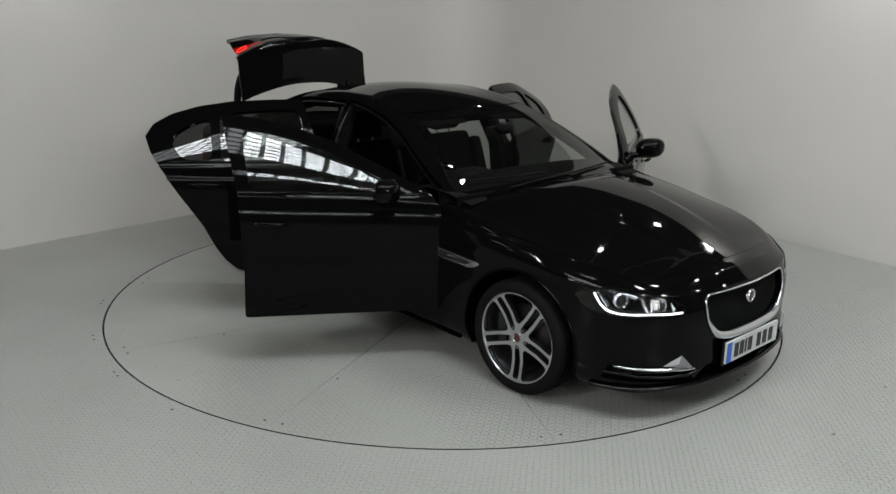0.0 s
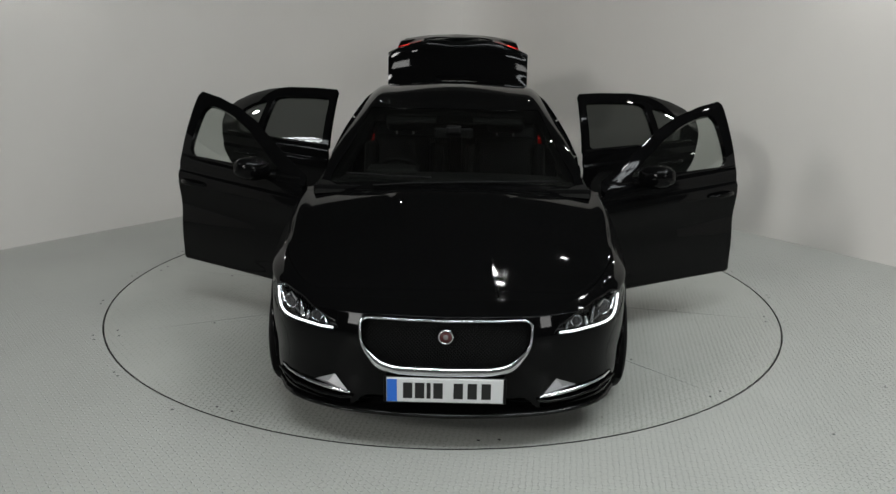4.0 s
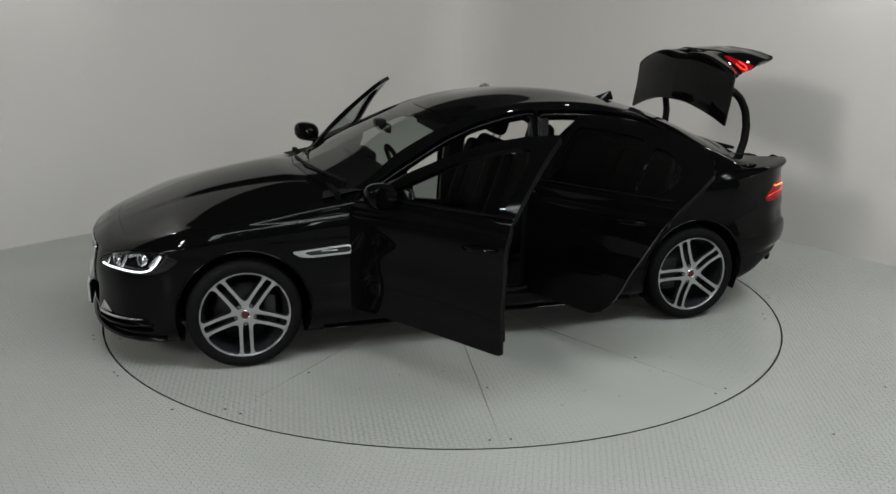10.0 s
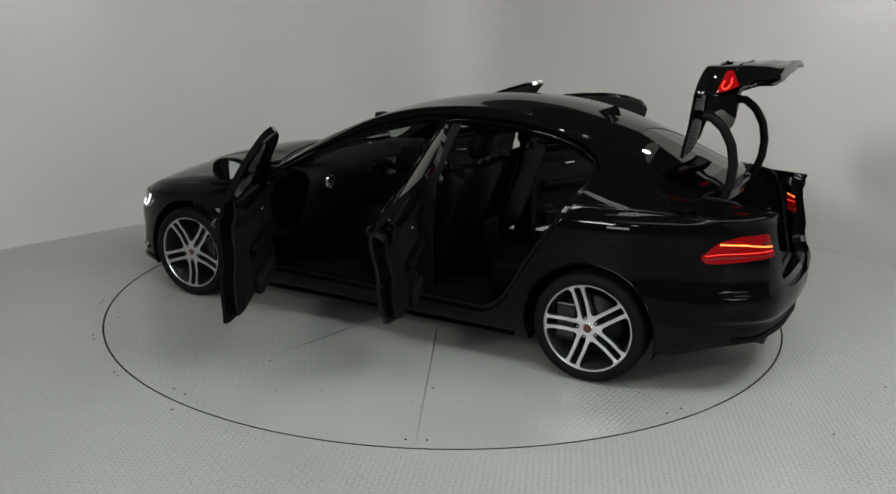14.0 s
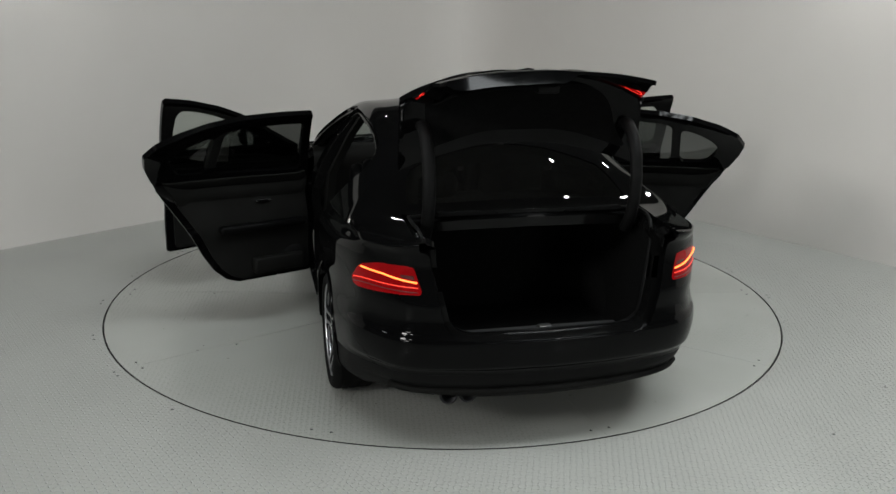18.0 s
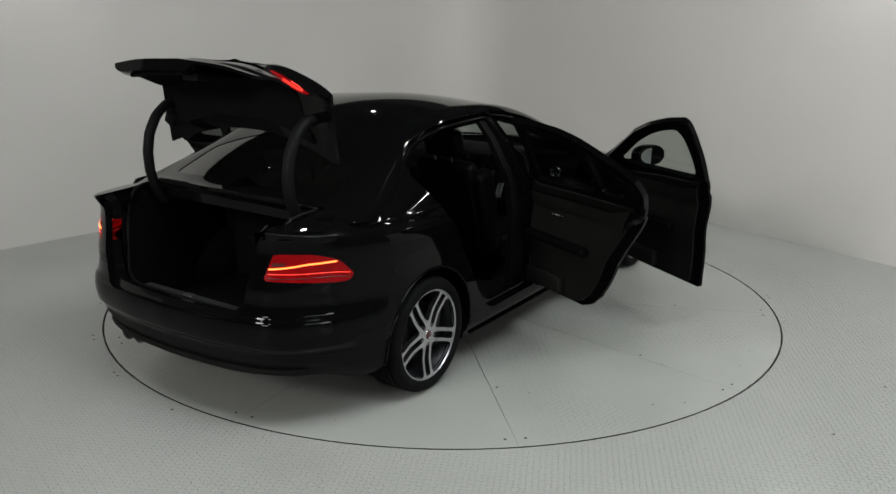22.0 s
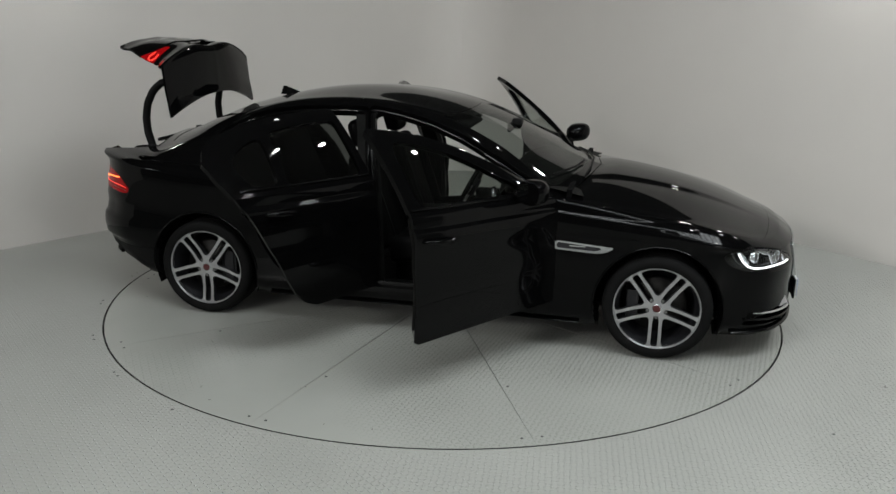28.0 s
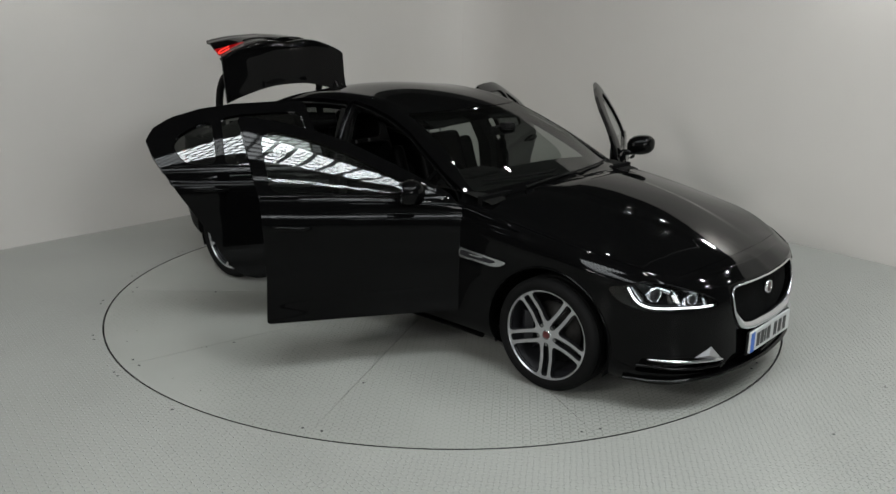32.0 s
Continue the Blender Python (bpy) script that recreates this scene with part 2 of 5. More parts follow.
def room():
    corner = Vector((0.18, 5.02))
    left, right = Vector((-0.673, -0.740)), Vector((0.632, -0.775))
    # the wall's inner face, round the soft corner
    line = [corner + left * 9.0]
    r = 0.95
    for k in range(13):
        w = k / 12
        line.append((corner + left * r) * (1 - w) ** 2 + corner * 2 * w * (1 - w) + (corner + right * r) * w ** 2)
    line.append(corner + right * 9.0)
    for name, pts in (("wall_left", line[:8]), ("wall_right", line[7:])):
        verts, faces = [], []
        for p in pts:
            back = p + (p - Vector((0, 0))).normalized() * 0.15
            verts += [(p.x, p.y, -0.02), (p.x, p.y, ROOM_TOP), (back.x, back.y, ROOM_TOP), (back.x, back.y, -0.02)]
        for i in range(len(pts) - 1):
            a, c = i * 4, i * 4 + 4
            faces += [(a + k, c + k, c + (k + 1) % 4, a + (k + 1) % 4) for k in range(4)]
        faces += [(0, 1, 2, 3), (len(verts) - 4, len(verts) - 1, len(verts) - 2, len(verts) - 3)]
        ob = mesh_object(name, verts, faces, WALL)
        ob.data.set_sharp_from_angle(angle=radians(30))
        tagged(ob, "smooth off-white plastered studio wall", "wall", kind="structure")
    # floor with a round pit for the turntable
    verts, faces, n = [], [], 144
    for k in range(n):
        a = 2 * math.pi * k / n
        ca, sa = math.cos(a), math.sin(a)
        big = 14.0 / max(abs(ca), abs(sa))
        verts += [((RADIUS + 0.011) * ca, (RADIUS + 0.011) * sa, 0), (big * ca, big * sa, 0)]
    for k in range(n):
        j = (k + 1) % n
        faces += [(k * 2, k * 2 + 1, j * 2 + 1, j * 2)]
    tagged(mesh_object("floor", verts, faces, FLOOR, smooth=False), "pale grey painted tread-plate floor", "floor", kind="structure")
    rim = RADIUS + 0.013
    verts = [(rim * math.cos(2 * math.pi * k / n), rim * math.sin(2 * math.pi * k / n), z) for z in (-0.002, -0.079) for k in range(n)]
    sides = [(k, (k + 1) % n, n + (k + 1) % n, n + k) for k in range(n)]
    tagged(mesh_object("turntable_pit", verts, sides + [tuple(range(n, 2 * n))], GROOVE, smooth=False), "dark gap round the turntable", "pit", kind="structure")
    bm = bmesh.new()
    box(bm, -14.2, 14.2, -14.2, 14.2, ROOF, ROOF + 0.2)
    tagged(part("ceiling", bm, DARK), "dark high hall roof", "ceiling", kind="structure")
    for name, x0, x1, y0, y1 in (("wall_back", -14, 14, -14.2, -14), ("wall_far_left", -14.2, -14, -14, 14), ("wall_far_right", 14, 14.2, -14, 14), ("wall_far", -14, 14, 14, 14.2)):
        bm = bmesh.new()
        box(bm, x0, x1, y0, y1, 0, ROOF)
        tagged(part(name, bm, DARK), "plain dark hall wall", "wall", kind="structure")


room()


def roof_lights():
    """Glazed strips in the hall roof and lamp panels hung below it."""
    pane_mesh = {}
    for k, (way, a0, a1, b0, b1) in enumerate(SKYLIGHTS):
        strip = tagged(new("skylight_%d" % (k + 1)), "long roof light of pale glass panes between dark bars", "skylight", kind="structure")
        pa, pb = (0.32, 0.28) if way == "x" else (0.62, 0.42)
        n, rows = int(round((a1 - a0) / pa)), int(round((b1 - b0) / pb))
        da, db = (a1 - a0) / n, (b1 - b0) / rows
        w, h = da - 0.075, db - 0.07
        key = (way, round(w, 2), round(h, 2))
        if key not in pane_mesh:
            sx, sy = (w, h) if way == "x" else (h, w)
            me = bpy.data.meshes.new("pane")
            me.from_pydata([(-sx / 2, -sy / 2, 0), (-sx / 2, sy / 2, 0), (sx / 2, sy / 2, 0), (sx / 2, -sy / 2, 0)], [], [(0, 1, 2, 3)])
            me.materials.append(PANE)
            pane_mesh[key] = me
        for i in range(n):
            for j in range(rows):
                a, b = a0 + da * (i + 0.5), b0 + db * (j + 0.5)
                p = new("pane", pane_mesh[key])
                p.parent = strip
                p.location = (a, b, ROOF - 0.02) if way == "x" else (b, a, ROOF - 0.02)
        for j in range(rows + 1):
            bm = bmesh.new()
            b = b0 + db * j
            box(bm, *((a0, a1, b - 0.03, b + 0.03) if way == "x" else (b - 0.03, b + 0.03, a0, a1)), ROOF - 0.06, ROOF - 0.03)
            part("glazing_bar", bm, DARK, strip)
    band = tagged(new("window_band"), "row of bright panes high in the hall wall", "window", kind="structure")
    for k in range(3):
        bm = bmesh.new()
        box(bm, 5.6 + 2.0 * k, 7.46 + 2.0 * k, -13.995, -13.96, 4.65, 5.20)
        part("pane", bm, PANE, band)
    for x, y, r, z in LAMPS:
        bm = bmesh.new()
        cylinder(bm, r + 0.03, 0.09, pose(0, 0, 0.045), 28, r * 0.75)
        lamp = tagged(part("ceiling_lamp", bm, DARK), "bright round lamp hung under the roof", "lamp", group="ceiling lamps")
        lamp.location = (x, y, z)
        bm = bmesh.new()
        cylinder(bm, r, 0.005, pose(0, 0, -0.004), 28)
        part("lamp_face", bm, LAMP_FACE, lamp)
        bm = bmesh.new()
        box(bm, -0.01, 0.01, -0.01, 0.01, 0.08, ROOF - z)
        part("lamp_rod", bm, DARK, lamp)


roof_lights()


def turntable():
    base = tagged(new("turntable"), "round pale grey steel turntable flush with the floor", "turntable")
    verts, faces, n = [], [], 144
    for k in range(n):
        a = 2 * math.pi * k / n
        verts += [(RADIUS * math.cos(a), RADIUS * math.sin(a), -0.008), (RADIUS * math.cos(a), RADIUS * math.sin(a), -0.07)]
    faces.append(tuple(range(0, 2 * n, 2)))
    faces += [(2 * k, 2 * k + 1, 2 * ((k + 1) % n) + 1, 2 * ((k + 1) % n)) for k in range(n)]
    under = mesh_object("deck_base", verts, faces, [GROOVE, material("joint_dirt", (0.26, 0.26, 0.25), rough=0.8)], base, smooth=False)
    under.data.polygons[0].material_index = 1
    # ten sector plates with narrow joints
    gap, n = 0.0005, 16
    half, m, g = math.pi / 10, n + 2, gap / RADIUS

    def deck_plate(turn):
        rim = [turn - half + g + (2 * half - 2 * g) * k / n for k in range(n + 1)]
        verts = [(0.02 * math.cos(turn), 0.02 * math.sin(turn), 0)] + [(RADIUS * math.cos(a), RADIUS * math.sin(a), 0) for a in rim]
        low = [(x, y, -0.006) for x, y, z in verts]
        faces = [(0, k, k + 1) for k in range(1, n + 1)] + [(k, (k + 1) % m, (k + 1) % m + m, k + m) for k in range(m)]
        me = bpy.data.meshes.new("deck_plate")
        me.from_pydata(verts + low, [], faces)
        me.materials.append(DISC)
        me.materials.append(GROOVE)
        me.polygons.foreach_set("material_index", [0] * n + [0] + [1] * n + [0])
        return me

    bm = bmesh.new()
    cylinder(bm, 0.007, 0.0016, None, 10)
    screw = bpy.data.meshes.new("screw")
    bm.to_mesh(screw)
    bm.free()
    screw.materials.append(GROOVE)
    for k in range(10):
        new("deck_plate", deck_plate(radians(-65 + 18 + 36 * k))).parent = base
        for r, off in ((2.17, 0.05), (2.17, -0.05), (1.6, 0.035)):
            a = radians(-65 + 36 * k)
            q = new("screw", screw)
            q.parent = base
            q.location = (r * math.cos(a) - off * math.sin(a), r * math.sin(a) + off * math.cos(a), 0.0004)
    # flakes of lost paint
    v, f = [], []
    rnd = random.Random(9)
    for k in range(80):
        r, a = 2.15 * math.sqrt(rnd.uniform(0.12, 0.98)), rnd.uniform(0, 2 * math.pi)
        if k % 3:
            r, a = r + rnd.uniform(-0.08, 0.08), a + rnd.uniform(-0.05, 0.05)
        x, y, w, n0 = min(r, 2.2) * math.cos(a), min(r, 2.2) * math.sin(a), rnd.uniform(0, 3.1), len(v)
        sx, sy = rnd.uniform(0.004, 0.010), rnd.uniform(0.002, 0.005)
        for j in range(7):
            q, e = 2 * math.pi * j / 7, rnd.uniform(0.6, 1.2)
            v.append((x + e * (sx * math.cos(q) * math.cos(w) - sy * math.sin(q) * math.sin(w)), y + e * (sx * math.cos(q) * math.sin(w) + sy * math.sin(q) * math.cos(w)), 0.0006))
        f.append(tuple(range(n0, n0 + 7)))
    flakes = mesh_object("paint_flakes", v, f, material("bare_steel_spot", (0.05, 0.047, 0.04), rough=0.6, vary=0.4, scale=30), base, smooth=False)
    flakes["kind"] = "stuff"
    v, f = [], []
    rnd = random.Random(4)
    for k in range(46):
        a = 2 * math.pi * (k // 2) / 23 + (k % 2) * 0.022 + rnd.uniform(-0.01, 0.01)
        r = RADIUS + 0.06 + rnd.uniform(0, 0.02)
        if k > 30:
            r = rnd.uniform(2.6, 4.0)
        n0 = len(v)
        for j in range(8):
            w = 2 * math.pi * j / 8
            v.append((r * math.cos(a) + 0.008 * math.cos(w), r * math.sin(a) + 0.008 * math.sin(w), 0.001))
        f.append(tuple(range(n0, n0 + 8)))
    me = bpy.data.meshes.new("floor_screws")
    me.from_pydata(v, [], f)
    me.materials.append(GROOVE)
    tagged(new("floor_screws", me), "small dark screw heads in the floor plates", "screws", kind="stuff")
    return base


TABLE = turntable()

# ---- the car's outer form ----
# plan of the widest line from nose to tail, one half
PLAN = [(2.235, 0), (2.215, 0.26), (2.155, 0.515), (2.035, 0.710), (1.81, 0.848), (1.42, 0.905), (1.08, 0.915), (0.78, 0.907), (0.40, 0.90), (0.02, 0.90),
        (-0.45, 0.905), (-0.85, 0.91), (-1.12, 0.915), (-1.45, 0.92), (-1.82, 0.895), (-2.09, 0.825), (-2.28, 0.675), (-2.37, 0.38), (-2.40, 0)]
BOTTOM = [0.135, 0.135, 0.135, 0.135, 0.145, 0.155, 0.155, 0.155, 0.155, 0.155, 0.155, 0.155, 0.165, 0.185, 0.205, 0.265, 0.280, 0.265, 0.26]
CREASE = [0.655, 0.655, 0.652, 0.660, 0.705, 0.765, 0.795, 0.82, 0.83, 0.84, 0.86, 0.87, 0.88, 0.90, 0.92, 0.93, 0.93, 0.93, 0.93]
CREASE_IN = [0.05, 0.05, 0.05, 0.045, 0.03, 0.012, 0.009, 0.007, 0.006, 0.006, 0.006, 0.006, 0.007, 0.008, 0.02, 0.04, 0.06, 0.07, 0.07]
BELT = [0.690, 0.689, 0.682, 0.695, 0.748, 0.815, 0.868, 0.905, 0.92, 0.93, 0.94, 0.95, 0.955, 0.96, 0.966, 0.972, 0.985, 1.008, 1.015]
BELT_IN = [0.10, 0.10, 0.10, 0.10, 0.09, 0.06, 0.045, 0.034, 0.030, 0.030, 0.030, 0.032, 0.038, 0.048, 0.06, 0.05, 0.035, 0.065, 0.085]
SPINE = [(2.085, 0.711), (2.07, 0.717), (2.025, 0.736), (1.935, 0.770), (1.76, 0.832), (1.45, 0.915), (1.16, 0.962), (0.97, 0.980), (0.62, 1.127), (0.24, 1.298),
         (-0.40, 1.424), (-0.85, 1.411), (-1.20, 1.344), (-1.52, 1.246), (-1.92, 1.076), (-2.07, 1.060), (-2.17, 1.056), (-2.25, 1.051), (-2.285, 1.044)]
CANT = {8: (0.42, 0.682, 1.140), 9: (0.02, 0.606, 1.292), 10: (-0.42, 0.598, 1.350), 11: (-0.85, 0.595, 1.338), 12: (-1.10, 0.597, 1.293), 13: (-1.45, 0.625, 1.175), 14: (-1.80, 0.67, 1.030)}


def cage():
    """Rails by stations: twelve points up each station, from the sill to the spine."""
    net = []
    n = len(PLAN)
    for i in range(n):
        p = Vector(PLAN[i])
        d = Vector(PLAN[min(i + 1, n - 1)]) - Vector(PLAN[max(i - 1, 0)])
        if i in (0, n - 1):
            d = Vector((0, 1)) if i == 0 else Vector((0, -1))
        inward = Vector((d.y, -d.x)).normalized() * -1
        b = BOTTOM[i]
        side = [(0.06 if i < 4 else 0.11 if i > 14 else 0.09, b), (0.012 if i < 4 else 0.06 if i > 14 else 0.03, b + 0.05), (0.022 if i > 14 else 0.004, 0.40 if i > 14 else 0.38), (0.0, 0.52), (0.010 if 3 < i < 14 else 0.022, 0.66 if i > 4 else (0.622, 0.622, 0.622, 0.626, 0.65)[i]), (CREASE_IN[i], CREASE[i]), (BELT_IN[i], BELT[i])]
        row = [Vector((p.x + inward.x * s, max(p.y + inward.y * s, 0), z)) for s, z in side]
        top, c = row[-1], Vector((SPINE[i][0], 0, SPINE[i][1]))
        if i in CANT:
            k = Vector(CANT[i])
            for w, out in ((0.13, 0.006), (0.55, 0.022)):
                q = top.lerp(k, w)
                row.append(q + Vector((0, out, out * 0.5)))
            row.append(k)
            q = k.lerp(c, 0.5)
            row.append(Vector((k.x + (c.x - k.x) * 0.74, q.y, k.z + (c.z - k.z) * 0.71)))
        else:
            for w in ((0.04, 0.08, 0.13, 0.55) if i == 7 else (0.12, 0.30, 0.50, 0.75)):
                row.append(Vector((top.x + (c.x - top.x) * (1 - (1 - w) ** 1.6), top.y * (1 - w), top.z + (c.z - top.z) * (1 - (1 - w) ** 1.85))))
        row.append(c)
        net.append(row)
    return np.array([[tuple(q) for q in row] for row in net])


def interpolate(P, t, axis):
    """A smooth curve through P's rows at the knots 0..n-1 by distance, sampled evenly."""
    P = np.moveaxis(P, axis, 0)
    n = P.shape[0]
    k = np.arange(n, dtype=float)
    dist = np.linalg.norm(np.diff(P, axis=0), axis=-1).reshape(n - 1, -1).mean(1) + 1e-6
    k = np.concatenate([[0], np.cumsum(dist)])
    slope = np.diff(P, axis=0) / np.diff(k)[:, None, None]
    m = np.zeros_like(P)
    h = np.diff(k)
    for i in range(1, n - 1):
        m[i] = (slope[i - 1] * h[i] + slope[i] * h[i - 1]) / (h[i - 1] + h[i])
    m[0], m[-1] = slope[0], slope[-1]
    x = np.asarray(t)
    j = np.clip(x.astype(int), 0, n - 2)
    u = (x - j)[:, None, None]
    hh = h[j][:, None, None]
    out = (2 * u ** 3 - 3 * u ** 2 + 1) * P[j] + (u ** 3 - 2 * u ** 2 + u) * hh * m[j] + (-2 * u ** 3 + 3 * u ** 2) * P[j + 1] + (u ** 3 - u ** 2) * hh * m[j + 1]
    return np.moveaxis(out, 0, axis)


class Skin:
    """Triangles with normals and the loft's two coordinates (a along the car, b up the side)."""

    def __init__(self, v, n, ab, t):
        self.v, self.n, self.ab, self.t = v, n, ab, t

    def split(self, f):
        """The part where f < 0 and the part where f >= 0, cut exactly along f = 0."""
        f = np.asarray(f, float)
        f = np.where(np.abs(f) < 1e-7, 1e-7, f)
        s = f[self.t] < 0
        k = s.sum(1)
        V, N, AB = list(self.v), list(self.n), list(self.ab)
        cache = {}

        def mid(i, j):
            key = (i, j) if i < j else (j, i)
            if key not in cache:
                w = f[i] / (f[i] - f[j])
                V.append(self.v[i] * (1 - w) + self.v[j] * w)
                q = self.n[i] * (1 - w) + self.n[j] * w
                N.append(q / (np.linalg.norm(q) + 1e-12))
                AB.append(self.ab[i] * (1 - w) + self.ab[j] * w)
                cache[key] = len(V) - 1
            return cache[key]

        neg, pos = [self.t[k == 3]], [self.t[k == 0]]
        extra = ([], [])
        for tri in self.t[(k == 1) | (k == 2)]:
            inside = [f[i] < 0 for i in tri]
            lone = inside.index(True) if sum(inside) == 1 else inside.index(False)
            a, b, c = tri[lone], tri[(lone + 1) % 3], tri[(lone + 2) % 3]
            ab, ac = mid(a, b), mid(a, c)
            one, two = (extra[0], extra[1]) if inside[lone] else (extra[1], extra[0])
            one.append((a, ab, ac))
            two.append((ab, b, c))
            two.append((ab, c, ac))
        V, N, AB = np.array(V), np.array(N), np.array(AB)
        res = []
        for base, ex in ((neg[0], extra[0]), (pos[0], extra[1])):
            t = np.concatenate([base, np.array(ex, int).reshape(-1, 3)]).astype(int)
            res.append(Skin(V, N, AB, t).clean())
        return res

    def clean(self):
        used = np.unique(self.t)
        remap = np.full(len(self.v), -1)
        remap[used] = np.arange(len(used))
        return Skin(self.v[used], self.n[used], self.ab[used], remap[self.t])

    def keep(self, f):
        return self.split(f)[0]

    def drop(self, f):
        return self.split(f)[1]

    def moved(self, d):
        """Pushed along its normals by d (outwards positive)."""
        d = np.asarray(d, float)
        return Skin(self.v + self.n * (d[:, None] if d.ndim else d), self.n, self.ab, self.t)

    def mirror(self):
        m = np.array([1, -1, 1])
        return Skin(self.v * m, self.n * m, self.ab, self.t[:, ::-1])

    def join(self, o):
        k = len(self.v)
        return Skin(np.concatenate([self.v, o.v]), np.concatenate([self.n, o.n]), np.concatenate([self.ab, o.ab]), np.concatenate([self.t, o.t + k]))

    def weld(self):
        """Joins the two halves along the spine."""
        key = np.round(self.v * 20000).astype(np.int64)
        _, first, inv = np.unique(key, axis=0, return_index=True, return_inverse=True)
        inv = inv.ravel()
        t = first[inv][self.t]
        t = t[(t[:, 0] != t[:, 1]) & (t[:, 1] != t[:, 2]) & (t[:, 0] != t[:, 2])]
        return Skin(self.v, self.n, self.ab, t).clean()

    def edges(self):
        e = np.concatenate([self.t[:, [0, 1]], self.t[:, [1, 2]], self.t[:, [2, 0]]])
        key = np.sort(e, axis=1)
        _, idx, cnt = np.unique(key, axis=0, return_index=True, return_counts=True)
        return e[idx[cnt == 1]]


def panel(name, skin, mat, parent, depth=0.018, label="", back=None):
    """A panel of sheet: its outer skin and a return flange round its edges; with back, an inner skin that far in."""
    v, n, f = [skin.v], [skin.n], [tuple(t) for t in skin.t]
    e = skin.edges()
    k = len(skin.v)
    if back is None:
        idx = np.unique(e)
        pos = {int(i): k + q for q, i in enumerate(idx)}
        inner = skin.v[idx] - skin.n[idx] * depth
        v.append(inner)
        n.append(skin.n[idx])
        f += [(int(b), int(a), pos[int(a)], pos[int(b)]) for a, b in e]
    else:
        v.append(back.v)
        n.append(-back.n)
        f += [(int(t[2]) + k, int(t[1]) + k, int(t[0]) + k) for t in back.t]
        f += [(int(b), int(a), int(a) + k, int(b) + k) for a, b in e]
    v, n = np.concatenate(v), np.concatenate(n)
    me = bpy.data.meshes.new(name)
    me.from_pydata(v.tolist(), [], f)
    me.polygons.foreach_set("use_smooth", [True] * len(me.polygons))
    flanges = len(e)
    # true normals on the sheet, flat ones on the flanges
    loops = np.empty((len(me.loops), 3))
    li = np.empty(len(me.loops), int)
    me.loops.foreach_get("vertex_index", li)
    loops[:] = n[li]
    nf = len(f)
    for p in range(nf - flanges, nf):
        s = me.polygons[p]
        loops[s.loop_start:s.loop_start + s.loop_total] = s.normal
    me.normals_split_custom_set(loops.tolist())
    me.materials.append(mat)
    ob = new(name, me)
    ob.parent = parent
    if label:
        ob["label"] = label
    return ob


def ramp(x, lo, hi, soft_lo, soft_hi):
    """1 between lo and hi, falling smoothly to 0 outside."""
    w = np.clip((x - lo) / soft_lo + 1, 0, 1) * np.clip((hi - x) / soft_hi + 1, 0, 1)
    return w * w * (3 - 2 * w)


def fair(g, w, out, u, v, du, dv, even=False):
    """Draws coordinate out of the net, where w is high, onto one smooth surface over u and v."""
    m = w > 0.25
    uc, us, vc, vs = g[..., u][m].mean(), np.ptp(g[..., u][m]) / 2, 0.0 if even else g[..., v][m].mean(), np.ptp(g[..., v][m]) / 2
    terms = [(i, j) for i in range(du + 1) for j in range(0, dv + 1, 2 if even else 1)]
    base = lambda q: np.stack([((q[..., u] - uc) / us) ** i * ((q[..., v] - vc) / vs) ** j for i, j in terms], -1)
    A, y = base(g[m]), g[..., out][m]
    sw = np.sqrt(w[m])
    k = np.linalg.lstsq(A * sw[:, None], y * sw, rcond=None)[0]
    on = w > 0
    g[..., out][on] += w[on] * (base(g[on]) @ k - g[..., out][on])


